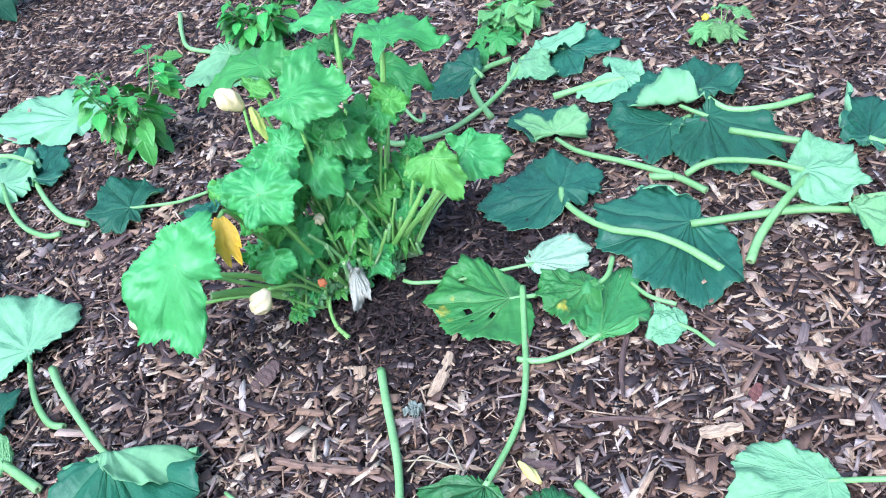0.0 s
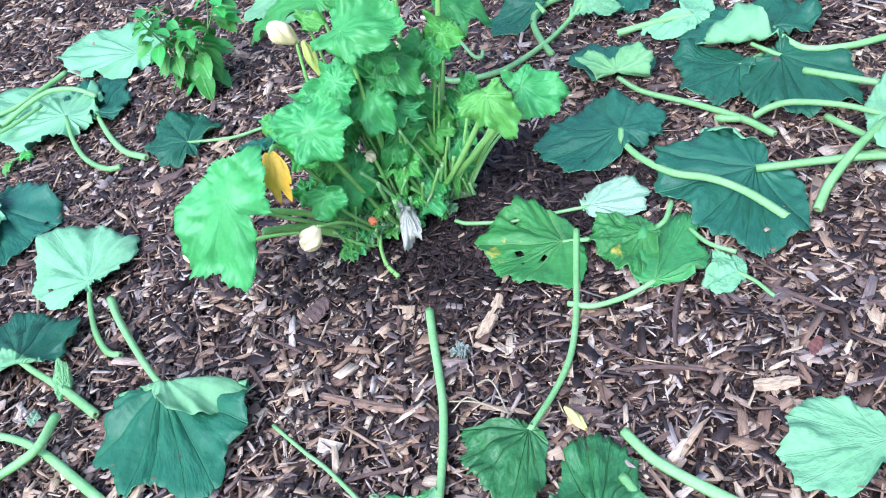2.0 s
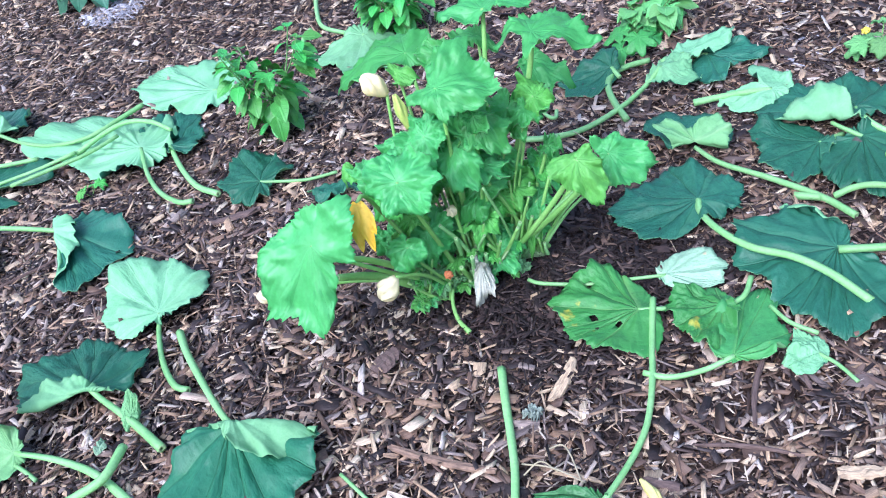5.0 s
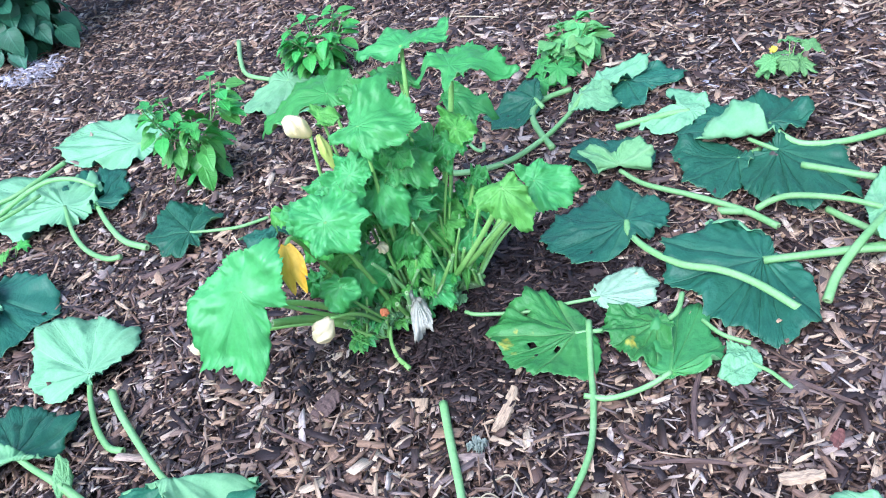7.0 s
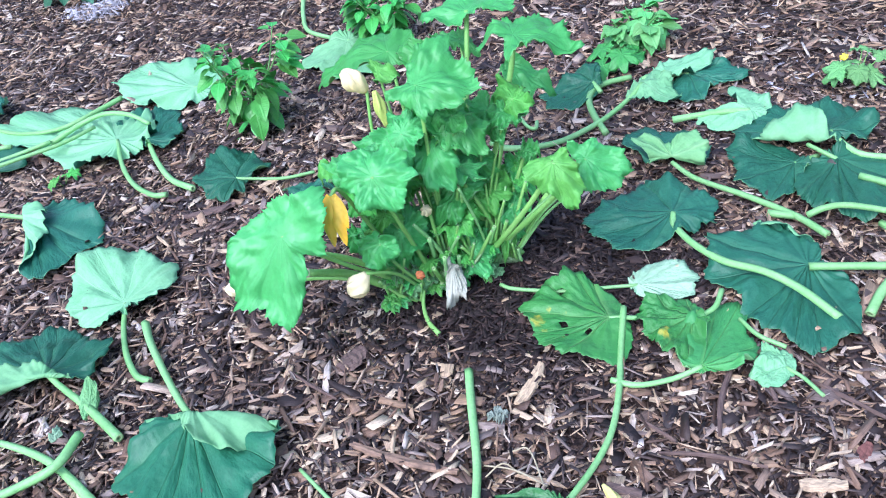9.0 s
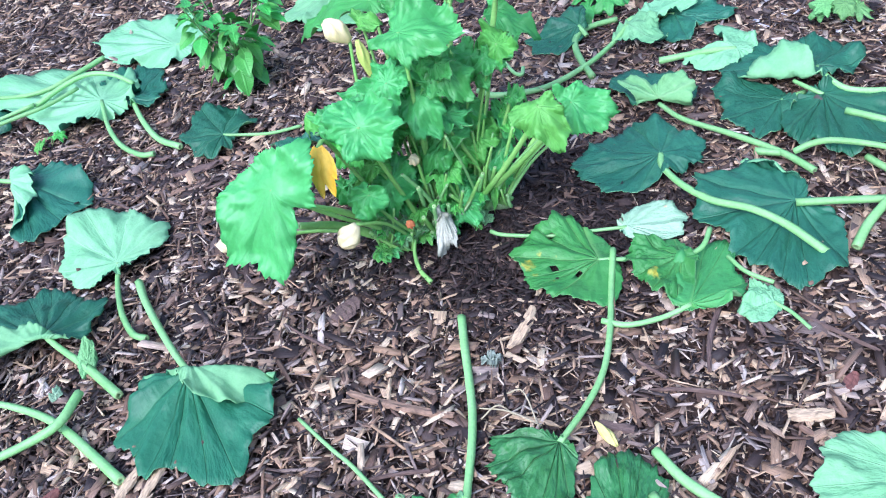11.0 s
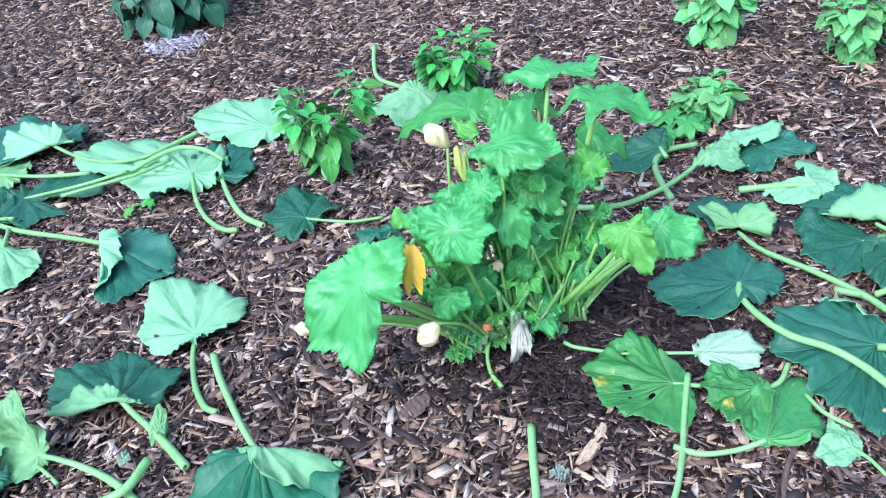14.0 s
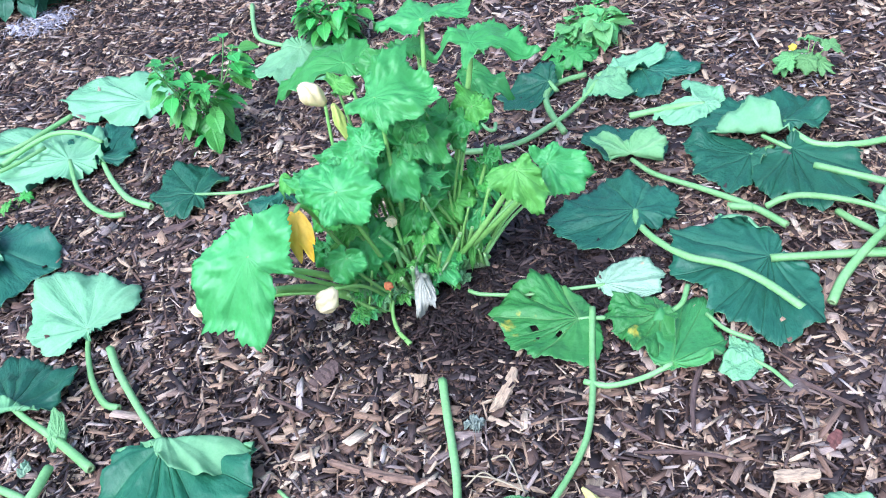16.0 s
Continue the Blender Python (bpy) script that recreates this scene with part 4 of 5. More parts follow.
def open_flower():
    """The open orange flower: a short cup that splits into five pointed, keeled petals hanging apart."""
    base = Vector((-0.592, 1.405, 0.402))
    out = Vector((0.05, -0.8, 0.6)).normalized()
    body = None
    for k, (lean, L, wide, push) in enumerate(((0, 0.112, 0.042, 0.014), (-20, 0.1, 0.04, 0.008), (18, 0.08, 0.036, 0.0), (-34, 0.07, 0.036, -0.004), (-10, 0.09, 0.036, -0.012))):
        a = radians(lean)
        d = Vector((-0.12 - math.sin(a), -0.25, -math.cos(a))).normalized()
        n = (out - d * out.dot(d)).normalized()
        s = d.cross(n)
        verts, faces = [], []
        rows, cols = 12, 6
        for i in range(rows + 1):
            t = i / rows
            w = wide * 0.5 * (0.55 + 1.1 * t - 1.6 * t * t) if t < 0.5 else wide * 0.5 * 0.7 * (1 - (t - 0.5) / 0.5) ** 0.7 + 0.0006
            for j in range(cols + 1):
                v = j / cols * 2 - 1
                keel = 0.006 * (1 - abs(v)) * math.sin(math.pi * min(1, t + 0.1)) + 0.0015 * math.sin(9 * t + 4 * v + k)
                curl = push * math.sin(math.pi * t) + 0.02 * t * t * (1 if k % 2 else -0.4)
                verts.append(base + d * (L * t) + s * (w * v) + n * (keel + curl))
        for i in range(rows):
            for j in range(cols):
                q = i * (cols + 1) + j
                faces.append((q, q + 1, q + cols + 2, q + cols + 1))
        N = len(verts)
        verts += [v - n * 0.0007 for v in verts]
        faces += [tuple(q + N for q in reversed(f)) for f in faces]
        ob = put_mesh("petal", [tuple(v) for v in verts], faces, [ORANGE], body or plant)
        if body is None:
            body = ob
            ob.name = "flower"
            ob["label"] = "open orange squash flower hanging down"
    stalk("flower_stalk", [(-0.5, 1.56, 0.05), (-0.56, 1.5, 0.25), (-0.585, 1.44, 0.39), tuple(base)], 0.006, 0.006, body, STALK_DEEP, "", 8, False)


open_flower()
for k, (at, tip, L) in enumerate((((-0.412, 1.53, 0.125), (-0.02, -0.5, -0.8), 0.125), ((-0.403, 1.54, 0.11), (0.1, -0.5, -0.7), 0.085), ((-0.42, 1.54, 0.14), (-0.2, -0.5, -0.6), 0.05))):
    blade(plant, at, tip, (0.3, -0.8, 0.4), 0, 0, 71 + k, PAPER, PAPER, (), "dead_leaf", "shrivelled papery grey-white dead leaf", lobes=((-90, L * 0.1), (-24, L * 0.3), (-9, L * 0.85), (0, L), (8, L * 0.7), (16, L * 0.6), (26, L * 0.3), (90, L * 0.1)), crumple=0.035, frill=0.08, pleat=0.004, droop=0.15, teeth=0.12)
petal_bud("withered_flower", (-0.475, 1.5, 0.13), (-0.1, -0.6, 0.1), 0.022, 0.01, RUST, 7, plant, "shrivelled rust-orange flower")
loose_stalk("short bright green curled stalk on the mulch", [(-0.489, 1.525, 0.06), (-0.49, 1.5, 0.035), (-0.473, 1.46, 0.022), (-0.441, 1.421, 0.02)], 0.005, 0.008, STALK_DEEP)

# ---- cut leaves beside the plant, right-hand drift ----
D, P = "dark green cut squash leaf, top up", "pale green cut squash leaf, underside up"
cut_leaf(D + " on mulch", [(0.371, 1.446, 0.045), (0.305, 1.519, 0.060), (0.241, 1.570, 0.065), (0.165, 1.612, 0.060), (0.103, 1.684, 0.055), (0.067, 1.760, 0.050), (0.064, 1.803, 0.055)], 0.012, 0.01, (-1.00, 0.07, 0.00), (0.00, 0.00, 1.00), 101, lobes=((-147, 0.137), (-102, 0.129), (-64, 0.194), (-24, 0.200), (0, 0.225), (19, 0.194), (41, 0.183), (66, 0.135), (138, 0.073), (174, 0.103),))
cut_leaf("broad dark green cut squash leaf with one pale edge folded over", [(0.660, 1.628, 0.030), (0.514, 1.621, 0.035), (0.336, 1.611, 0.045)], 0.012, 0.009, (-0.49, -0.87, 0.00), (0.00, 0.00, 1.00), 103, lobes=((-162, 0.122), (-147, 0.159), (-132, 0.201), (-84, 0.237), (-54, 0.223), (-13, 0.210), (0, 0.211), (16, 0.236), (28, 0.261), (50, 0.210), (68, 0.141), (95, 0.093),), folds=((175, 0.076, 160, 0.008),))
cut_leaf(D + " in a heap", [(0.425, 2.070, 0.030), (0.363, 2.028, 0.035)], 0.009, 0.008, (-0.89, 0.45, 0.00), (0.00, 0.00, 1.00), 105, lobes=((-22, 0.176), (0, 0.189), (54, 0.175), (91, 0.178), (110, 0.134), (179, 0.042),), layer=0.004)
cut_leaf(D + " in a heap", [(0.400, 2.086, 0.055), (0.428, 2.049, 0.055), (0.459, 2.020, 0.050)], 0.007, 0.007, (-0.09, -1.00, 0.00), (0.00, 0.00, 1.00), 107, lobes=((-30, 0.187), (-20, 0.206), (0, 0.237), (10, 0.272), (34, 0.280), (58, 0.201), (91, 0.167), (131, 0.067),), layer=0.01)
cut_leaf("dark green cut squash leaf with its pale side rolled over", [(0.728, 2.067, 0.030), (0.621, 2.025, 0.045), (0.526, 2.032, 0.050), (0.484, 2.067, 0.060), (0.459, 2.121, 0.070)], 0.012, 0.009, (-0.00, 1.00, 0.00), (0.00, 0.00, 1.00), 109, lobes=((-103, 0.086), (-66, 0.145), (-32, 0.192), (0, 0.200), (27, 0.206), (51, 0.255), (73, 0.247), (108, 0.196), (137, 0.204),), folds=((161, 0.045, 165, 0.014),), layer=0.01)
cut_leaf("dark green cut squash leaf with pale base lobes curled up", [(0.398, 1.744, 0.025), (0.335, 1.817, 0.030), (0.231, 1.899, 0.035), (0.124, 1.971, 0.040), (0.068, 2.035, 0.050)], 0.012, 0.008, (-0.32, 0.95, 0.00), (0.00, 0.00, 1.00), 111, lobes=((-172, 0.120), (-140, 0.103), (-67, 0.142), (-38, 0.218), (0, 0.242), (19, 0.241), (98, 0.144), (120, 0.110), (137, 0.049),), folds=((157, -0.017, 150, 0.01),), mats=(TOP, UNDER_DIM))
cut_leaf(P + " on crossed stalks", [(0.364, 1.815, 0.030), (0.400, 1.814, 0.050), (0.446, 1.793, 0.070), (0.533, 1.745, 0.080), (0.604, 1.701, 0.075)], 0.011, 0.008, (1.00, -0.02, 0.00), (0.00, 0.00, 1.00), 113, lobes=((-105, 0.097), (-88, 0.122), (-63, 0.139), (-36, 0.149), (-0, 0.122), (35, 0.170), (66, 0.161), (89, 0.093),), under=True, layer=0.03)
loose_stalk("pale green bare stalk with a cut end", [(0.492, 1.927, 0.060), (0.565, 1.878, 0.060), (0.644, 1.843, 0.050)], 0.011, 0.011)
loose_stalk("thick pale green bare stalk across another", [(0.432, 1.474, 0.030), (0.468, 1.532, 0.050), (0.533, 1.600, 0.075), (0.606, 1.682, 0.070)], 0.014, 0.012)
loose_stalk("pale green bare stalk under a leaf", [(0.512, 1.780, 0.030), (0.544, 1.731, 0.030), (0.597, 1.661, 0.030)], 0.011, 0.01)
cut_leaf("blue-green cut squash leaf at the end of a stalk", [(0.335, 1.596, 0.055), (0.463, 1.589, 0.060), (0.574, 1.581, 0.060), (0.670, 1.568, 0.050)], 0.011, 0.01, (0.18, -0.98, 0.00), (0.00, 0.00, 1.00), 115, lobes=((-26, 0.025), (-14, 0.072), (0, 0.112), (36, 0.125), (79, 0.121), (115, 0.072),), mats=(UNDER_DIM, TOP))
cut_leaf(P + " half hidden by others", [(0.683, 1.614, 0.040), (0.730, 1.615, 0.040), (0.779, 1.601, 0.050)], 0.011, 0.009, (0.77, -0.64, 0.00), (0.00, 0.00, 1.00), 117, lobes=((-88, 0.056), (-0, 0.067), (57, 0.093), (104, 0.101),), under=True)
cut_leaf("folded cut squash leaf showing pale and dark sides", [(0.860, 1.832, 0.030), (0.814, 1.805, 0.040), (0.782, 1.818, 0.050)], 0.011, 0.009, (-0.05, 1.00, 0.00), (0.00, 0.00, 1.00), 119, lobes=((-151, 0.045), (-46, 0.170), (-25, 0.231), (-11, 0.213), (0, 0.177), (19, 0.109), (50, 0.067),), folds=((52, 0.061, 120, 0.015),))
loose_stalk("short pale green cut stalk stub", [(0.279, 1.828, 0.030), (0.336, 1.813, 0.030)], 0.012, 0.011)
# the aging leaves in front of the plant
cut_leaf("small whitish-green cut squash leaf lying underside up", [(-0.324, 1.576, 0.030), (-0.287, 1.560, 0.030), (-0.177, 1.551, 0.030), (-0.089, 1.562, 0.030), (-0.017, 1.564, 0.035)], 0.0065, 0.005, (0.97, 0.26, 0.00), (0.00, 0.00, 1.00), 121, lobes=((-60, 0.057), (-40, 0.105), (-28, 0.128), (0, 0.147), (28, 0.136), (49, 0.101), (80, 0.053),), under=True, crumple=0.012, pleat=0.006, mats=(WHITISH, TOP))
cut_leaf("aging green cut squash leaf with holes and yellow edges", [(-0.020, 1.457, 0.035), (-0.049, 1.453, 0.040), (-0.076, 1.452, 0.040)], 0.007, 0.006, (-0.99, 0.16, 0.00), (0.00, 0.00, 1.00), 123, lobes=((-62, 0.123), (-51, 0.182), (-28, 0.191), (0, 0.216), (23, 0.161), (35, 0.166), (57, 0.142), (75, 0.133), (107, 0.136),), mats=(AGED, UNDER_DIM), holes=((0.42, 0.12, 0.045), (0.16, 0.18, 0.03), (0.55, -0.32, 0.04)), pleat=0.012)
cut_leaf("aging green cut squash leaf with a yellow torn spot", [(0.154, 1.517, 0.060), (0.139, 1.472, 0.055), (0.116, 1.453, 0.050), (0.092, 1.447, 0.050)], 0.008, 0.006, (-1.00, 0.05, 0.00), (0.00, 0.00, 1.00), 125, lobes=((-78, 0.075), (-35, 0.116), (0, 0.128), (29, 0.109), (60, 0.124), (86, 0.122), (105, 0.098), (148, 0.044),), layer=0.006, mats=(AGED, UNDER_DIM), pleat=0.012, holes=((-0.3, 0.35, 0.07),))
cut_leaf("aging green cut squash leaf on a slender stalk", [(-0.068, 1.284, 0.030), (-0.018, 1.271, 0.030), (0.048, 1.289, 0.030), (0.104, 1.318, 0.035)], 0.008, 0.007, (0.85, 0.53, 0.00), (0.00, 0.00, 1.00), 127, lobes=((-76, 0.013), (-49, 0.075), (-25, 0.106), (-0, 0.138), (34, 0.216), (45, 0.185),), layer=0.002, mats=(AGED, UNDER_DIM), pleat=0.012)
cut_leaf("small pale green cut leaf lying underside up", [(0.313, 1.253, 0.030), (0.286, 1.296, 0.030), (0.258, 1.324, 0.030)], 0.005, 0.005, (-0.94, -0.35, 0.00), (0.00, 0.00, 1.00), 129, lobes=((-117, 0.048), (-80, 0.074), (0, 0.079), (26, 0.073),), under=True)
loose_stalk("slender pale green stalk beside the aging leaves", [(0.183, 1.439, 0.050), (0.214, 1.391, 0.050), (0.262, 1.364, 0.045)], 0.006, 0.006)
# nearest to the walker
cut_leaf("crinkled dark green cut squash leaf on a long slender stalk", [(-0.046, 1.475, 0.050), (-0.050, 1.383, 0.030), (-0.052, 1.256, 0.030), (-0.063, 1.155, 0.030), (-0.091, 1.075, 0.030), (-0.135, 0.983, 0.040)], 0.0095, 0.0075, (-0.22, -0.98, 0.00), (0.00, 0.00, 1.00), 131, lobes=((-133, 0.028), (-86, 0.146), (-58, 0.136), (-28, 0.141), (0, 0.179), (11, 0.199), (23, 0.144), (65, 0.042),), mats=(CRINKLED, UNDER_DIM), crumple=0.06, pleat=0.012, frill=0.12, teeth=0.06)
cut_leaf("crinkled dark green cut squash leaf", [(-0.004, 0.762, 0.030), (-0.018, 0.793, 0.050)], 0.01, 0.009, (-0.13, 0.99, 0.00), (0.00, 0.00, 1.00), 133, lobes=((-62, 0.087), (-31, 0.152), (-14, 0.192), (0, 0.194), (15, 0.160), (62, 0.104),), mats=(CRINKLED, UNDER_DIM), crumple=0.06, pleat=0.012, frill=0.12, teeth=0.05)
loose_stalk("thick pale green bare stalk with a slanting cut", [(0.025, 0.977, 0.030), (0.067, 0.923, 0.030), (0.114, 0.885, 0.030), (0.166, 0.849, 0.030), (0.226, 0.810, 0.030)], 0.012, 0.014)
loose_stalk("split pale green stalk stub", [(0.018, 0.890, 0.030), (0.048, 0.844, 0.035), (0.093, 0.815, 0.020)], 0.012, 0.011)
cut_leaf("green cut squash leaf with its pale edge folded back", [(-0.355, 1.302, 0.030), (-0.338, 1.222, 0.030), (-0.317, 1.133, 0.030), (-0.301, 1.058, 0.030), (-0.292, 0.981, 0.030), (-0.288, 0.898, 0.030), (-0.283, 0.818, 0.040)], 0.012, 0.0095, (-0.71, -0.70, 0.00), (0.00, 0.00, 1.00), 135, lobes=((-108, 0.092), (-74, 0.113), (-40, 0.107), (-0, 0.112), (37, 0.115), (68, 0.090), (113, 0.059),), folds=((-127, 0.043, 165, 0.01),), mats=(UNDER, AGED))
loose_stalk("thin pale green stripped stalk", [(-0.638, 1.037, 0.030), (-0.556, 0.971, 0.030), (-0.500, 0.929, 0.030), (-0.402, 0.839, 0.030)], 0.005, 0.006)
loose_stalk("short upright pale green stub", [(-0.396, 0.863, 0.050), (-0.406, 0.845, 0.020)], 0.011, 0.012)
cut_leaf(P + " on open mulch", [(0.533, 0.923, 0.030), (0.478, 0.929, 0.030), (0.422, 0.929, 0.035)], 0.007, 0.006, (-0.99, -0.13, 0.00), (0.00, 0.00, 1.00), 137, lobes=((-72, 0.079), (-54, 0.136), (-30, 0.158), (-0, 0.175), (20, 0.172), (46, 0.130), (72, 0.039), (85, 0.072),), under=True, layer=0.006)

# ---- cut leaves, left-hand drift ----
cut_leaf("broad dark cut squash leaf with one pale lobe folded over", [(-1.174, 1.443, 0.030), (-1.120, 1.369, 0.035), (-1.027, 1.262, 0.045), (-0.945, 1.174, 0.055), (-0.895, 1.127, 0.065)], 0.013, 0.009, (0.44, -0.90, 0.00), (0.00, 0.00, 1.00), 139, lobes=((-115, 0.115), (-66, 0.208), (-29, 0.248), (-19, 0.207), (0, 0.285), (11, 0.301), (40, 0.238), (63, 0.199), (82, 0.195), (107, 0.166), (127, 0.118),), folds=((156, 0.000, 172, 0.006),), mats=(GREENER, UNDER), pleat=0.014, crumple=0.035)
cut_leaf(P + ", curved stalk", [(-1.066, 1.255, 0.030), (-1.110, 1.272, 0.030), (-1.173, 1.343, 0.030), (-1.227, 1.433, 0.030), (-1.245, 1.492, 0.050)], 0.011, 0.008, (-0.86, 0.52, 0.00), (0.00, 0.00, 1.00), 141, lobes=((-113, 0.081), (-97, 0.143), (-78, 0.186), (-41, 0.261), (-15, 0.329), (0, 0.278), (30, 0.200), (63, 0.124),), under=True)
cut_leaf("dark cut squash leaf with its pale front edge turned up", [(-1.058, 1.095, 0.030), (-1.136, 1.146, 0.035), (-1.177, 1.169, 0.045), (-1.247, 1.204, 0.060), (-1.291, 1.228, 0.075)], 0.014, 0.008, (-0.50, 0.86, 0.00), (0.00, 0.00, 1.00), 143, lobes=((-60, 0.169), (-21, 0.187), (0, 0.249), (14, 0.240), (34, 0.278), (44, 0.292), (97, 0.188), (118, 0.142),), folds=((166, 0.008, 165, 0.01),))
cut_leaf(P + " with a long bent stalk", [(-1.137, 1.085, 0.050), (-1.138, 1.003, 0.055), (-1.198, 0.962, 0.040), (-1.266, 0.924, 0.035), (-1.341, 0.908, 0.035), (-1.406, 0.915, 0.045), (-1.470, 0.941, 0.060), (-1.520, 0.976, 0.080)], 0.014, 0.009, (-0.77, 0.63, 0.00), (0.00, 0.00, 1.00), 145, lobes=((-54, 0.136), (-31, 0.162), (8, 0.329), (21, 0.352), (41, 0.234), (57, 0.120),), under=True)
cut_leaf("dark green cut squash leaf half buried under others", [(-1.461, 1.004, 0.025), (-1.479, 0.995, 0.030)], 0.009, 0.008, (-0.61, -0.79, 0.00), (0.00, 0.00, 1.00), 146, lobes=((-51, 0.181), (-35, 0.189), (0, 0.137), (39, 0.099), (72, 0.087),))
cut_leaf("half-upright folded cut squash leaf", [(-0.954, 0.890, 0.030), (-1.163, 1.019, 0.024), (-1.292, 1.061, 0.030), (-1.399, 1.065, 0.050)], 0.014, 0.008, (-0.47, 0.45, 0.76), (0.25, -0.76, 0.60), 147, lobes=((-26, 0.064), (-6, 0.152), (-0, 0.162), (18, 0.157), (38, 0.102), (92, 0.124), (128, 0.105), (152, 0.066),), mats=(UNDER_DIM, TOP), droop=0.02)
cut_leaf("dark cut squash leaf with a hanging pale fold", [(-2.291, 1.971, 0.060), (-2.119, 1.912, 0.065), (-1.895, 1.886, 0.060), (-1.760, 1.863, 0.060)], 0.012, 0.009, (0.61, -0.80, 0.00), (0.00, 0.00, 1.00), 149, lobes=((-61, 0.125), (-35, 0.226), (-5, 0.310), (0, 0.343), (17, 0.289), (32, 0.309),), folds=((-100, 0.000, 168, 0.008),))
cut_leaf(P + " by a neighbouring plant", [(-2.145, 1.908, 0.070), (-2.102, 1.819, 0.060)], 0.008, 0.007, (0.46, -0.89, 0.00), (0.00, 0.00, 1.00), 151, lobes=((-109, 0.145), (-61, 0.171), (-27, 0.211), (-0, 0.225), (19, 0.256), (38, 0.238), (57, 0.144),), under=True)
cut_leaf(D, [(-2.207, 2.003, 0.050), (-2.305, 1.991, 0.050)], 0.01, 0.008, (-0.83, 0.56, 0.00), (0.00, 0.00, 1.00), 153, lobes=((-141, 0.128), (-102, 0.115), (-42, 0.212), (-17, 0.253), (0, 0.244), (31, 0.140), (98, 0.054),))
cut_leaf(D + " under pale stalks", [(-1.946, 2.296, 0.070), (-2.075, 2.216, 0.060), (-2.263, 2.130, 0.050)], 0.01, 0.008, (0.80, 0.60, 0.00), (0.00, 0.00, 1.00), 155, lobes=((-89, 0.189), (-62, 0.187), (-47, 0.247), (-32, 0.038), (-23, 0.341), (0, 0.275),))
cut_leaf("dark cut squash leaf with its pale edge turned up", [(-1.801, 2.554, 0.090), (-1.861, 2.494, 0.080), (-1.949, 2.395, 0.070), (-2.080, 2.370, 0.065), (-2.231, 2.408, 0.065), (-2.389, 2.477, 0.075)], 0.012, 0.009, (-0.82, 0.57, 0.00), (0.00, 0.00, 1.00), 157, lobes=((-31, 0.320), (-13, 0.428), (9, 0.572), (42, 0.331), (121, 0.285), (139, 0.218),), folds=((161, 0.008, 160, 0.01),))
cut_leaf("folded pale green cut squash leaf", [(-2.105, 2.296, 0.060), (-2.285, 2.269, 0.060), (-2.484, 2.277, 0.060)], 0.011, 0.009, (-0.97, -0.23, 0.00), (0.00, 0.00, 1.00), 159, lobes=((-42, 0.283), (-28, 0.304), (-10, 0.124), (0, 0.324),), mats=(UNDER_DIM, TOP))
cut_leaf(P + " among stalks", [(-1.384, 2.006, 0.030), (-1.433, 2.006, 0.030), (-1.527, 2.068, 0.030), (-1.611, 2.162, 0.045), (-1.681, 2.280, 0.070)], 0.012, 0.009, (-0.95, 0.30, 0.00), (0.00, 0.00, 1.00), 161, lobes=((-36, 0.325), (-27, 0.476), (-15, 0.554), (0, 0.615), (10, 0.600), (26, 0.260),), under=True, layer=0.01)
cut_leaf("large pale green cut squash leaf lying underside up", [(-1.478, 2.745, 0.030), (-1.538, 2.731, 0.030), (-1.593, 2.684, 0.045)], 0.009, 0.008, (-0.95, 0.31, 0.00), (0.00, 0.00, 1.00), 163, lobes=((-24, 0.415), (-15, 0.481), (0, 0.450), (17, 0.317), (35, 0.237), (87, 0.167),), under=True, crumple=0.04)
loose_stalk("arched pale green stalk across other leaves", [(-1.953, 2.302, 0.060), (-1.867, 2.385, 0.085), (-1.794, 2.425, 0.095), (-1.698, 2.416, 0.090), (-1.613, 2.381, 0.070)], 0.012, 0.01)
loose_stalk("pale green stalk across other leaves", [(-2.113, 2.136, 0.060), (-1.982, 2.193, 0.075), (-1.875, 2.262, 0.080), (-1.810, 2.364, 0.080)], 0.009, 0.009)
cut_leaf("crumpled dark green cut squash leaf", [(-1.309, 2.033, 0.030), (-1.403, 2.084, 0.030), (-1.500, 2.185, 0.035), (-1.589, 2.303, 0.050)], 0.014, 0.01, (-0.37, 0.93, 0.00), (0.00, 0.00, 1.00), 165, lobes=((-110, 0.102), (-67, 0.127), (-20, 0.257), (0, 0.235), (25, 0.300), (36, 0.219), (54, 0.096),), crumple=0.06)
cut_leaf("small dark cut squash leaf on a slender stalk", [(-0.943, 2.098, 0.030), (-1.024, 2.071, 0.030), (-1.098, 2.071, 0.030), (-1.173, 2.056, 0.045)], 0.007, 0.006, (-0.98, 0.19, 0.00), (0.00, 0.00, 1.00), 167, lobes=((-117, 0.127), (-70, 0.184), (-39, 0.248), (0, 0.180), (62, 0.112), (97, 0.107), (134, 0.078),))
cut_leaf("small dark cut squash leaf under the plant", [(-0.859, 2.058, 0.030), (-0.881, 2.019, 0.040)], 0.008, 0.007, (-0.99, -0.17, 0.00), (0.00, 0.00, 1.00), 169, lobes=((-54, 0.052), (0, 0.137), (31, 0.113), (63, 0.065), (131, 0.042),))

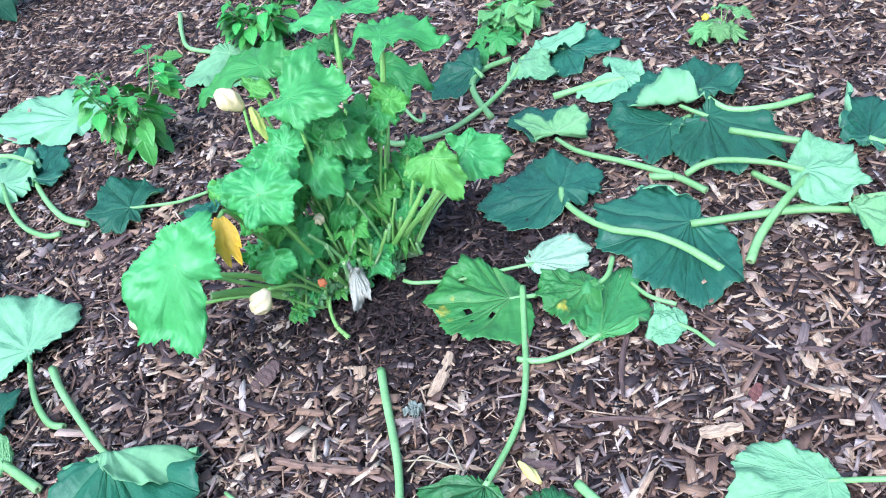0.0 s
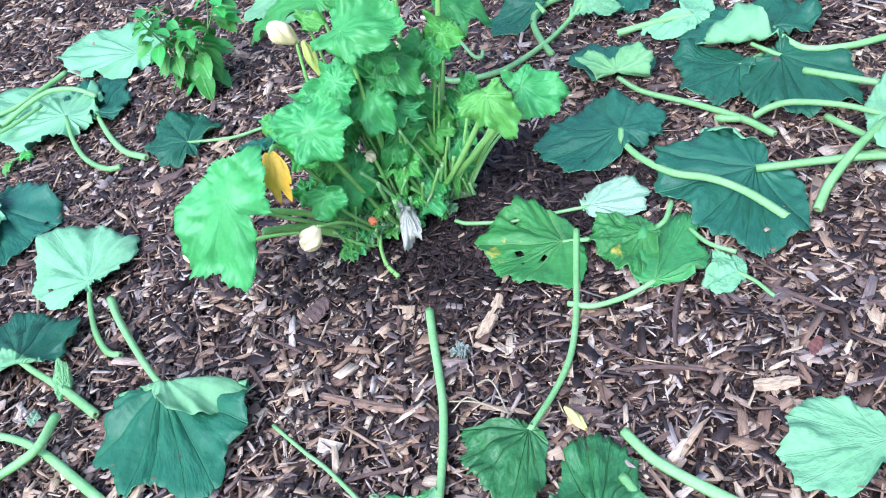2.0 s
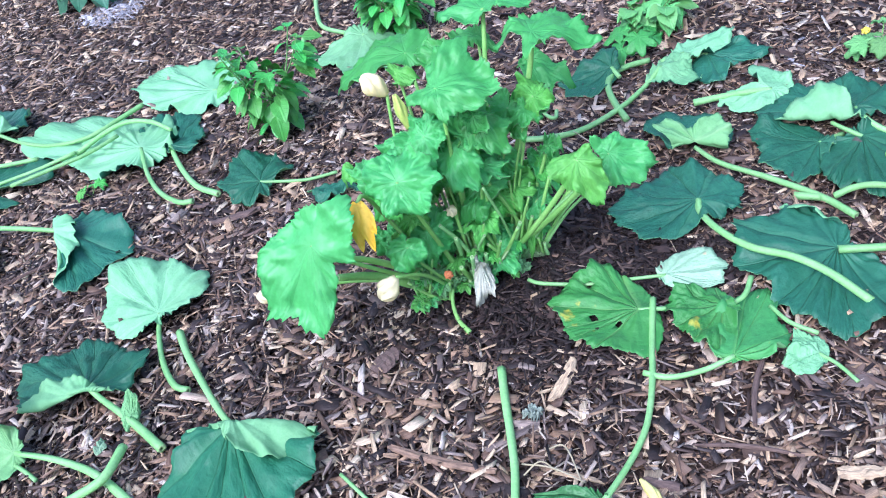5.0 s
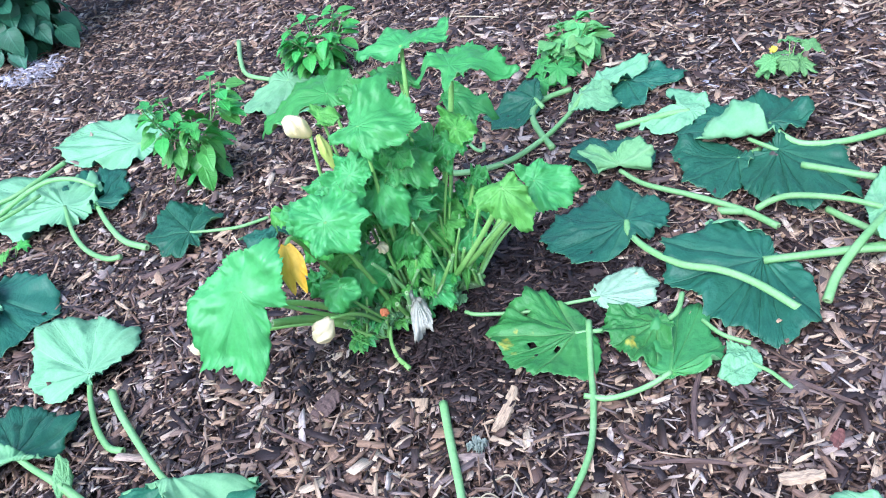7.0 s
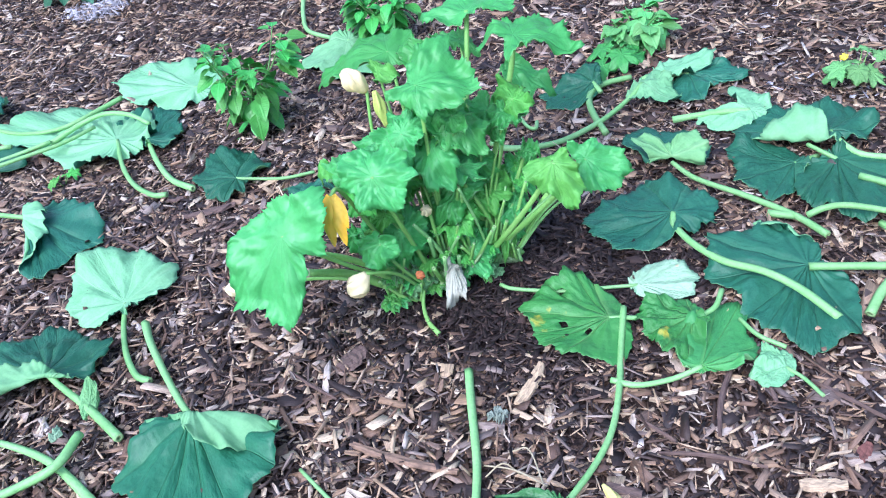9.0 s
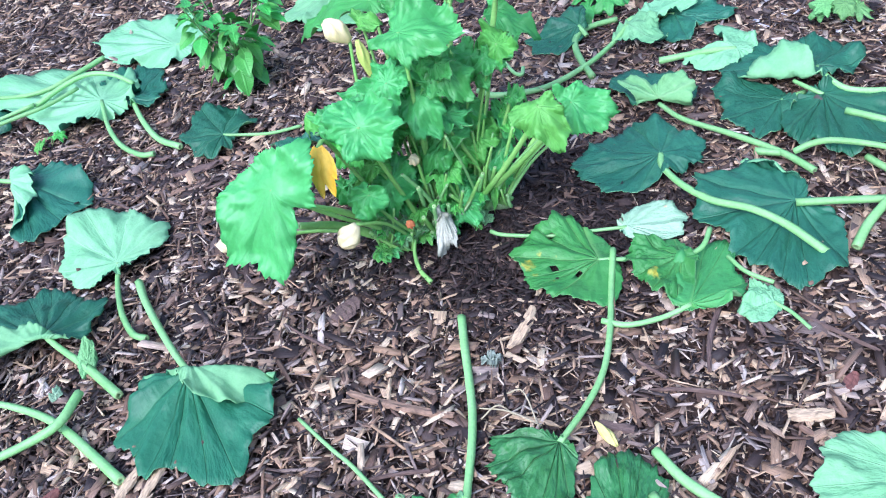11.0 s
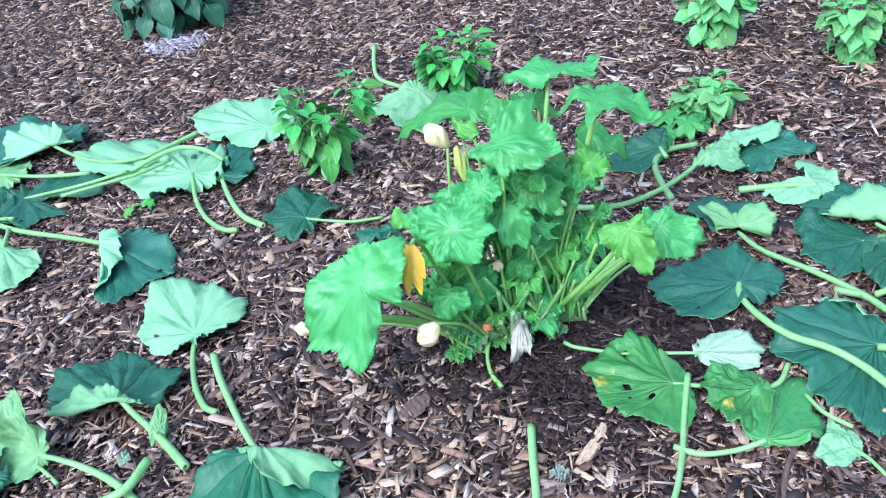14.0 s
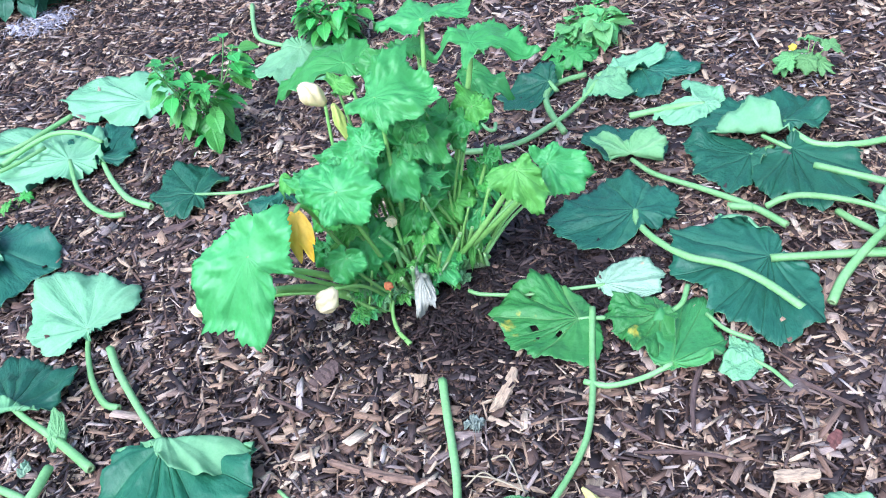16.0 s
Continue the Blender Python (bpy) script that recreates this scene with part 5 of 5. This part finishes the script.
# ---- behind the plant ----
loose_stalk("sharply bent pale green stalk", [(-0.040, 2.572, 0.030), (-0.106, 2.547, 0.030), (-0.150, 2.506, 0.030), (-0.163, 2.433, 0.030), (-0.142, 2.336, 0.030), (-0.107, 2.238, 0.030)], 0.012, 0.014)
cut_leaf("folded pale green cut squash leaf on a long stalk", [(-0.432, 2.214, 0.030), (-0.370, 2.177, 0.030), (-0.241, 2.197, 0.030), (-0.128, 2.291, 0.035), (-0.052, 2.390, 0.045), (-0.006, 2.449, 0.070)], 0.012, 0.009, (0.77, -0.64, 0.00), (0.00, 0.00, 1.00), 171, lobes=((-138, 0.021), (-92, 0.079), (0, 0.159), (83, 0.119), (122, 0.113),), under=True, crumple=0.045, layer=0.02)
cut_leaf("pale cut squash leaf rolled along its edge", [(-0.006, 2.513, 0.050), (0.064, 2.531, 0.060)], 0.011, 0.009, (0.67, 0.75, 0.00), (0.00, 0.00, 1.00), 173, lobes=((-47, 0.084), (-25, 0.159), (-0, 0.242), (17, 0.119),), mats=(UNDER, TOP), layer=0.02)
cut_leaf("dark cut squash leaf under a paler one", [(0.047, 2.575, 0.030), (0.131, 2.544, 0.040)], 0.011, 0.009, (1.00, 0.09, 0.00), (0.00, 0.00, 1.00), 174, lobes=((-98, 0.156), (-84, 0.179), (-30, 0.102), (-18, 0.166), (-0, 0.198), (36, 0.147), (49, 0.065),))
cut_leaf("small pale folded cut leaf on a thick stalk", [(0.077, 2.281, 0.035), (0.143, 2.281, 0.045), (0.221, 2.286, 0.050), (0.282, 2.294, 0.045)], 0.013, 0.01, (-0.28, 0.96, 0.00), (0.00, 0.00, 1.00), 175, lobes=((0, 0.200), (25, 0.044), (56, 0.122), (88, 0.155), (106, 0.135),), under=True)
cut_leaf("dark blue-green cut squash leaf standing on edge", [(-0.129, 2.482, 0.030), (-0.153, 2.514, 0.050)], 0.01, 0.008, (-0.95, -0.24, -0.18), (-0.10, -0.30, 0.95), 177, lobes=((-116, 0.105), (-61, 0.113), (0, 0.180), (25, 0.184), (48, 0.161), (163, 0.028),))
cut_leaf("pale cut squash leaf on a bent stalk", [(-1.450, 3.539, 0.030), (-1.379, 3.322, 0.030), (-1.306, 3.164, 0.030), (-1.190, 3.078, 0.030), (-1.077, 2.980, 0.050)], 0.013, 0.01, (-0.71, -0.70, 0.00), (0.00, 0.00, 1.00), 179, lobes=((0, 0.219), (48, 0.282), (81, 0.293), (108, 0.180),), under=True)
loose_stalk("short curved green stalk end", [(-1.320, 3.080, 0.060), (-1.358, 3.077, 0.030), (-1.329, 2.971, 0.030)], 0.013, 0.012)
loose_stalk("thin green stalk curl behind the plant", [(-0.389, 2.409, 0.030), (-0.338, 2.303, 0.030), (-0.311, 2.284, 0.030), (-0.310, 2.323, 0.030)], 0.007, 0.008)

# ---- small plants ----
PEPPERS = [small_leaf_mesh("pepper_leaf", 0.092, 0.056, PEPPER, k, 0.12 + 0.12 * k, 0.25, 0.0) for k in range(3)]
BASILS = [small_leaf_mesh("basil_leaf", 0.078, 0.062, BASIL, k, 0.2 + 0.2 * k, 0.2, 0.04) for k in range(3)]
BUSHES = [small_leaf_mesh("bush_leaf", 0.135, 0.1, DARKLEAF, k, 0.2 + 0.18 * k, 0.2, 0.045) for k in range(3)]
LONGS = [small_leaf_mesh("long_leaf", 0.27, 0.095, GREYLEAF, k, 0.45 + 0.15 * k, 0.35, 0.01) for k in range(3)]
leafy_plant("pepper_plant", (-1.235, 2.42, 0.0), "leafy green pepper plant growing in mulch", "pepper plant", "young plants in the bed", 0.33, 0.36, 130, PEPPERS, 5, 6, 0.25, (0, 55), size=(0.65, 1.15))
leafy_plant("pepper_plant", (-0.95, 3.05, 0.0), "small glossy green pepper plant growing in mulch", "pepper plant", "young plants in the bed", 0.25, 0.26, 110, PEPPERS, 6, 6, 0.2, (-5, 52), size=(0.7, 1.2))
leafy_plant("basil_plant", (-0.02, 2.86, 0.0), "low bright green basil plant growing in mulch", "basil plant", "young plants in the bed", 0.13, 0.2, 110, BASILS, 7, 5, 0.1, (-5, 30), size=(0.8, 1.35))
leafy_plant("basil_plant", (0.01, 3.53, 0.0), "bushy bright green basil plant growing in mulch", "basil plant", "young plants in the bed", 0.3, 0.3, 150, BASILS, 8, 6, 0.15, (-10, 45), size=(0.8, 1.35))
leafy_plant("basil_plant", (0.5, 3.31, 0.0), "bright green basil plant growing in mulch", "basil plant", "young plants in the bed", 0.27, 0.28, 120, BASILS, 9, 5, 0.12, (-10, 45), size=(0.8, 1.35))
leafy_plant("basil_plant", (0.58, 4.1, 0.0), "large bright green basil plant growing in mulch", "basil plant", "young plants in the bed", 0.46, 0.42, 220, BASILS, 10, 7, 0.12, (-10, 45), size=(1.0, 1.7))
leafy_plant("basil_plant", (0.93, 3.66, 0.0), "tall bright green basil plant growing in mulch", "basil plant", "young plants in the bed", 0.46, 0.34, 170, BASILS, 11, 6, 0.12, (-10, 45), size=(0.9, 1.5))
leafy_plant("leafy_bush", (-2.74, 4.02, 0.0), "dark green leafy bush at the bed's edge", "bush", "", 1.0, 0.95, 620, BUSHES, 12, 11, 0.08, (-10, 45), 0.006, (0.8, 1.25), 0.8)
leafy_plant("drooping_plant", (-2.2, 5.0, 0.0), "grey-green plant with long drooping leaves", "plant", "", 0.85, 1.2, 170, LONGS, 13, 7, 0.25, (25, 70), 0.008, (0.8, 1.2), 0.8)
leafy_plant("leafy_bush", (-1.1, 5.32, 0.0), "dark green leafy bush far back on mulch", "bush", "", 0.5, 0.75, 220, BUSHES, 14, 7, 0.08, (-10, 45), 0.006, (0.7, 1.1), 0.8)


def squash_seedling(at, label, n, size, seed, flower=False, top=None, height=0.12, category="squash seedling", name="squash_seedling"):
    """A low squash plant with a few lobed leaves on stalks."""
    rng = random.Random(seed)
    root = thing(name, at, label, category)
    base = Vector(at)
    for k in range(n):
        az = 2 * math.pi * k / n + rng.uniform(-0.3, 0.3)
        reach = size * rng.uniform(0.5, 1.1)
        a = base + Vector((math.cos(az) * reach, math.sin(az) * reach, height * rng.uniform(0.55, 1.1)))
        b = blade(root, a, (math.cos(az), math.sin(az), -0.35), (0, -0.2, 1), size * rng.uniform(0.7, 1.0), size * rng.uniform(0.9, 1.3), seed * 10 + k, top or LIME, FRESH_UNDER, name="leaf", crumple=0.08 * size, pleat=0.05 * size, droop=0.3, shape=LOBED)
        stalk("leaf_stalk", [base + Vector((0, 0, 0.005)), base.lerp(a, 0.5) + Vector((0, 0, height * 0.15)), a], 0.012 * size / 0.1 * 0.3, 0.012 * size / 0.1 * 0.25, b, STALK_DEEP, "", 6, False)
    if flower:
        petal_bud("flower", base + Vector((-0.045, -0.02, height * 0.9)), (-0.3, -0.4, 1), 0.018, 0.011, plain_skin("yellow_petal", (0.8, 0.62, 0.03), (0.85, 0.7, 0.08), 0.6), seed, root, "small yellow flower")
    return root


squash_seedling((0.585, 2.46, 0.0), "small yellow-green cucumber seedling with one flower", 8, 0.062, 21, True, SPROUT, category="cucumber seedling")
squash_seedling((-0.08, 2.7, 0.0), "low light green squash seedling in mulch", 5, 0.08, 22, False, FRESH, 0.07)
squash_seedling((-1.81, 2.11, 0.0), "tiny light green seedling in the mulch", 4, 0.04, 23, False, LIME, 0.05, "seedling", "seedling")
squash_seedling((-1.33, 0.77, 0.0), "tiny light green seedling in the mulch", 4, 0.035, 24, False, LIME, 0.05, "seedling", "seedling")
big_squash = squash_seedling((1.35, 3.35, 0.0), "large blue-green squash plant at the bed's edge", 9, 0.26, 25, False, TOP, 0.5, "squash plant", "squash_plant")
for k, (at, tip, up, lobes) in enumerate((
    ((0.941, 3.05, 0.388), (-0.98, 0.04, -0.22), (-0.2, -0.5, 0.8), ((-166, 0.09), (-103, 0.16), (-58, 0.15), (-23, 0.21), (0, 0.283), (30, 0.17), (80, 0.12))),
    ((0.953, 2.95, 0.306), (-0.41, -0.38, -0.82), (-0.3, -0.75, 0.5), ((-86, 0.14), (-33, 0.196), (0, 0.208), (23, 0.224), (54, 0.15), (110, 0.12))),
    ((1.12, 3.35, 0.5), (-0.6, 0.2, -0.4), (-0.25, -0.7, 0.65), ((-104, 0.17), (-50, 0.22), (0, 0.25), (50, 0.22), (104, 0.18))),
)):
    hung = blade(big_squash, at, tip, up, 0, 0, 280 + k, TOP, UNDER_DIM, name="leaf", droop=0.15, puff=0.01, crumple=0.04, lobes=lobes)
    stalk("leaf_stalk", [(1.35, 3.35, 0.01), ((at[0] + 1.35) / 2, (at[1] + 3.35) / 2, at[2] * 0.75), at], 0.01, 0.007, hung, STALK_DEEP, "", 8, False)
squash_seedling((-2.42, 1.68, 0.0), "dark green squash plant at the bed's edge", 7, 0.16, 26, False, TOP, 0.22, "squash plant", "squash_plant")

squash_seedling((-0.7, 4.65, 0.0), "tiny grey-green seedling far back in the mulch", 5, 0.06, 27, False, UNDER_DIM, 0.05, "seedling", "seedling")
squash_seedling((1.12, 2.95, 0.0), "light green cucumber seedling at the bed's edge", 6, 0.09, 28, False, LIME, 0.12, "cucumber seedling")
loose_stalk("pale green bare stalk end", [(-1.06, 0.825), (-1.0, 0.8), (-0.93, 0.77)], 0.013, 0.013)
leaflet = thing("torn_leaf", (-1.165, 1.17, 0.0), "small torn pale green leaf scrap on a stalk", "leaf scrap")
blade(leaflet, (-1.162, 1.168, 0.05), (-0.1, 0.6, 0.5), (0.3, -0.7, 0.6), 0.06, 0.035, 301, UNDER_DIM, UNDER, ((90, 0.15, 70, 0.01),), droop=0.1, crumple=0.01, pleat=0.004, shape=ROUND)
scrap = thing("torn_leaf", (-1.57, 0.9, 0.0), "small pale leaf scrap lying on the mulch", "leaf scrap")
blade(scrap, (-1.57, 0.9, 0.03), (-0.6, 0.3, -0.1), (0, 0, 1), 0.05, 0.06, 302, UNDER, UNDER_DIM, floor=0.012, crumple=0.01, pleat=0.004, shape=ROUND)

flake = thing("torn_leaf", (-1.21, 1.095, 0.0), "small whitish leaf scrap lying on the mulch", "leaf scrap")
blade(flake, (-1.21, 1.095, 0.032), (-0.2, 0.8, 0.0), (0.1, -0.2, 1), 0, 0, 303, WHITISH, UNDER_DIM, floor=0.014, crumple=0.01, lobes=((-70, 0.014), (0, 0.036), (60, 0.016), (150, 0.02)))
lichen = thing("lichen", (-0.279, 1.187, 0.0), "small grey-green tuft of lichen on the mulch", "lichen")
for k in range(7):
    blade(lichen, (-0.279 + 0.008 * math.cos(k * 2.4), 1.187 + 0.008 * math.sin(k * 2.4), 0.03), (math.cos(k * 0.9), math.sin(k * 0.9), 0.3), (0, -0.2, 1), 0, 0, 310 + k, TUFT, TUFT, name="frond", crumple=0.008, frill=0.2, lobes=((-80, 0.008), (-25, 0.016), (0, 0.012), (25, 0.018), (80, 0.01)))
loose_stalk("short pale green broken stalk end", [(-1.395, 1.045, 0.035), (-1.36, 1.03, 0.03), (-1.325, 1.012, 0.028)], 0.006, 0.007)

# ---- loose bits on the mulch ----
def splinter(label, a, b, width, thick, mat, seed, name="wood_piece", category="wood piece"):
    """A split piece of wood or bark: a bevelled, torn board with an uneven outline."""
    rng = random.Random(seed)
    a, b = Vector((*a, 0.022)), Vector((*b, 0.026))
    d = b - a
    s = Vector((-d.y, d.x, 0)).normalized()
    n, prof = 9, ((-1.0, -0.5), (-0.82, 0.25), (-0.3, 0.6), (0.25, 0.45), (0.8, 0.35), (1.0, -0.5))
    verts, faces, plan = [], [], []
    m = len(prof)
    bow = rng.uniform(-0.06, 0.06)
    for i in range(n + 1):
        t = i / n
        w = width * 0.5 * (0.25 + 0.75 * math.sin(math.pi * min(1, 0.12 + 0.8 * t)) ** 0.7)
        c = a + d * t + s * (bow * d.length * math.sin(math.pi * t))
        for q, h in prof:
            e = rng.uniform(-0.14, 0.14)
            verts.append(tuple(c + s * w * (q + e) + Vector((0, 0, thick * (h + rng.uniform(-0.2, 0.2))))))
            plan.append((d.length * t, w * q))
    for i in range(n):
        for k in range(m):
            k2 = (k + 1) % m
            faces.append((i * m + k, (i + 1) * m + k, (i + 1) * m + k2, i * m + k2))
    faces += [tuple(range(m)), tuple(n * m + k for k in reversed(range(m)))]
    ob = put_mesh(name, verts, faces, [mat], None, "", None, plan, False, a)
    return tagged(ob, label, category, "loose wood on the mulch")


splinter("pale tan splinter of wood on the mulch", (-0.247, 1.222), (-0.208, 1.33), 0.028, 0.008, WOODY, 1)
splinter("long brown twig on the mulch", (0.127, 1.16), (0.168, 1.345), 0.012, 0.009, TWIG, 2, "twig", "twig")
splinter("weathered brown strip of bark", (-0.56, 1.11), (-0.335, 1.052), 0.018, 0.008, STRIP, 3)
splinter("pale tan wood chip on the mulch", (0.247, 1.062), (0.321, 1.063), 0.028, 0.006, WOODY, 4)
splinter("pale tan wood splinter on the mulch", (-0.95, 0.85), (-0.93, 0.93), 0.025, 0.006, WOODY, 5)
splinter("pale tan wood splinter on the mulch", (-0.9, 0.84), (-0.88, 0.94), 0.02, 0.006, WOODY, 6)
splinter("reddish brown piece of bark", (-1.13, 0.8), (-1.08, 0.87), 0.03, 0.008, REDBARK, 9)
splinter("reddish brown piece of bark", (0.35, 1.115), (0.37, 1.15), 0.025, 0.006, REDBARK, 10)
splinter("grey-brown flat piece of bark", (-0.64, 1.31), (-0.6, 1.37), 0.05, 0.008, TWIG, 7)
splinter("weathered strip of bark beside the drift", (-1.28, 1.9), (-1.14, 1.95), 0.03, 0.008, TWIG, 8)
for k, (p, q) in enumerate((((-0.288, 1.065), (-0.17, 1.028)), ((-0.282, 1.04), (-0.22, 1.05)), ((-0.24, 1.1), (-0.175, 1.025)))):
    loose_stalk("dry straw-coloured grass stalk", [(*p, 0.03), ((p[0] + q[0]) / 2, (p[1] + q[1]) / 2 + 0.015 * k, 0.045), (*q, 0.028)], 0.0022, 0.002, STRAW, False)
petal_bud("fallen_flower", (-0.075, 1.035, 0.03), (0.6, -0.8, 0.0), 0.062, 0.009, plain_skin("fallen_petal", (0.62, 0.6, 0.12), (0.7, 0.66, 0.25), 0.6), 31, None, "")
tagged(bpy.data.objects["fallen_flower"], "fallen yellow-green flower bud on the mulch", "flower")

loose_stalk("long dry straw on the mulch", [(-0.46, 3.36, 0.025), (-0.38, 3.31, 0.03), (-0.29, 3.27, 0.026)], 0.0035, 0.003, STRAW, False)
SCATTER = random.Random(5)
for k in range(34):
    x, y = SCATTER.uniform(-1.5, 0.7), SCATTER.uniform(0.75, 2.1)
    if -0.85 < x < 0.65 and 1.25 < y < 2.1 or -1.55 < x < -0.65 and 0.85 < y < 1.55 or 0.1 < x < 0.7 and y < 1.15:
        continue
    a, L = SCATTER.uniform(0, math.pi), SCATTER.uniform(0.035, 0.075)
    splinter(("pale tan split wood chip on the mulch", "dark brown bark chip on the mulch")[k % 2], (x, y), (x + L * math.cos(a), y + L * math.sin(a)), SCATTER.uniform(0.009, 0.022), 0.005, (WOODY, TWIG)[k % 2], 40 + k)
TWIGS = (((0.02, 1.115), (0.2, 1.09)), ((-2.12, 1.52), (-1.9, 1.64)), ((-1.88, 1.65), (-1.7, 1.8)), ((-0.02, 1.2), (0.05, 1.14)), ((0.3, 1.3), (0.42, 1.2)), ((-1.45, 1.8), (-1.3, 1.72)), ((-0.75, 1.3), (-0.62, 1.22)), ((0.5, 1.2), (0.62, 1.27)), ((-0.5, 0.9), (-0.36, 0.93)))
for p, q in TWIGS:
    splinter("thin dark twig lying on the mulch", p, q, 0.007, 0.006, TWIG, int(p[0] * 100) % 50, "twig", "twig")

# ---- the mulch itself ----
def in_view(x, y, rng):
    """The bed as far as the walker sees it: a wedge that opens away from the camera."""
    # most chips left out where the dark crumbs paint damp and the plant's shade
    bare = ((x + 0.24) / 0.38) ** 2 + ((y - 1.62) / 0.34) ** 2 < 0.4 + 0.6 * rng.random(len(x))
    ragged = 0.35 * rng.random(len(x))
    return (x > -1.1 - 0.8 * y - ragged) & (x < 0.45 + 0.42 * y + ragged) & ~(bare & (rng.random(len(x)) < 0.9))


chip_field("wood_chips", 98000, -3.2, 1.5, 0.4, 2.6, 0.0218, CHIP, "shredded brown and tan wood chip mulch", 1, 0.02, in_view)
chip_field("wood_chips", 64000, -4.4, 2.2, 2.55, 4.4, 0.024, CHIP, "shredded brown and tan wood chip mulch", 2, 0.018, in_view)
chip_field("wood_chips", 30000, -6.0, 3.4, 4.3, 7.5, 0.034, CHIP, "shredded brown wood chip mulch farther back", 3, 0.02, in_view)
chip_field("wood_chips", 6500, -2.9, 1.4, 0.35, 3.2, 0.034, CHIP, "long splinters lying on the wood chip mulch", 4, 0.022, in_view, 2.0)
chip_field("wood_chips", 750, -2.4, 1.2, 0.5, 2.4, 0.031, CHIP, "broad flat flakes lying on the wood chip mulch", 11, 0.022, in_view, 0.75)
# dark crumbs: damp compost and the shade under the plant, both given as colour
chip_field("dark_compost", 20000, -0.75, 0.22, 1.2, 2.0, 0.016, DARKCHIP, "damp compost crumbs round the plant's foot, coloured darker for the plant's shade", 7, 0.024, lambda x, y, rng: ((x + 0.25) / 0.44) ** 2 + ((y - 1.6) / 0.38) ** 2 < rng.random(len(x)) ** 0.5)
chip_field("wood_crumbs", 14000, -2.6, 1.2, 0.4, 2.4, 0.009, CHIP, "fine wood crumbs between the chips", 8, 0.024, in_view)
chip_field("ash_flakes", 2600, -2.8, -2.2, 3.5, 4.0, 0.022, PALECHIP, "whitish ash scattered on the mulch", 5, 0.03, lambda x, y, rng: ((x + 2.57) / 0.19) ** 2 + ((y - 3.7) / 0.16) ** 2 < rng.random(len(x)) ** 0.5)
chip_field("ash_flakes", 150, 0.3, 0.95, 2.3, 3.1, 0.016, PALECHIP, "grey dry flakes scattered on the mulch", 6, 0.03, lambda x, y, rng: np.sin(x * 17) * np.sin(y * 13) > -0.2)
chip_field("wood_chips", 15000, -6.0, 4.5, -2.5, 7.0, 0.045, CHIP, "coarse wood chip mulch round the edges of the bed", 9, 0.016, lambda x, y, rng: (x < -1.1 - 0.8 * y + 0.2 * rng.random(len(x))) | (x > 0.45 + 0.42 * y - 0.2 * rng.random(len(x))) | (y < 0.5))


def loose_chips(count):
    """The chips that lie nearest to the walker, each a piece of its own."""
    rng = random.Random(61)
    shapes = []
    for k in range(14):
        L, B, T = rng.uniform(0.018, 0.046), rng.uniform(0.004, 0.013), rng.uniform(0.002, 0.005)
        n, verts, faces, plan = 4, [], [], []
        for i in range(n + 1):
            t = i / n
            w = B * (0.45 + 0.55 * math.sin(math.pi * min(1, 0.15 + 0.8 * t))) * rng.uniform(0.75, 1.1)
            for q, h in ((-0.5, 0), (-0.36, 1), (0.3, 0.85), (0.5, 0)):
                verts.append((L * (t - 0.5) + rng.uniform(-0.1, 0.1) * B, w * q, T * h * rng.uniform(0.7, 1.1)))
                plan.append((L * t, w * q))
        for i in range(n):
            faces += [(i * 4 + q, i * 4 + 4 + q, i * 4 + 5 + q, i * 4 + 1 + q) for q in range(3)]
        faces += [(0, 1, 2, 3), (n * 4 + 3, n * 4 + 2, n * 4 + 1, n * 4)]
        me = bpy.data.meshes.new("wood_chip")
        me.from_pydata(verts, [], [tuple(reversed(f)) for f in faces])
        layer = me.uv_layers.new(name="UVMap")
        for loop in me.loops:
            layer.data[loop.index].uv = plan[loop.vertex_index]
        me.materials.append(LOOSE)
        shapes.append(me)
    for k in range(count):
        ob = new("wood_chip", shapes[k % len(shapes)])
        ob.parent = ground
        ob.matrix_local = Matrix.Translation((rng.uniform(-1.25, 0.6), rng.uniform(0.72, 1.4), rng.uniform(0.014, 0.024))) @ Euler((rng.gauss(0, 0.2), rng.gauss(0, 0.16), rng.uniform(0, 6.28))).to_matrix().to_4x4()


loose_chips(300)
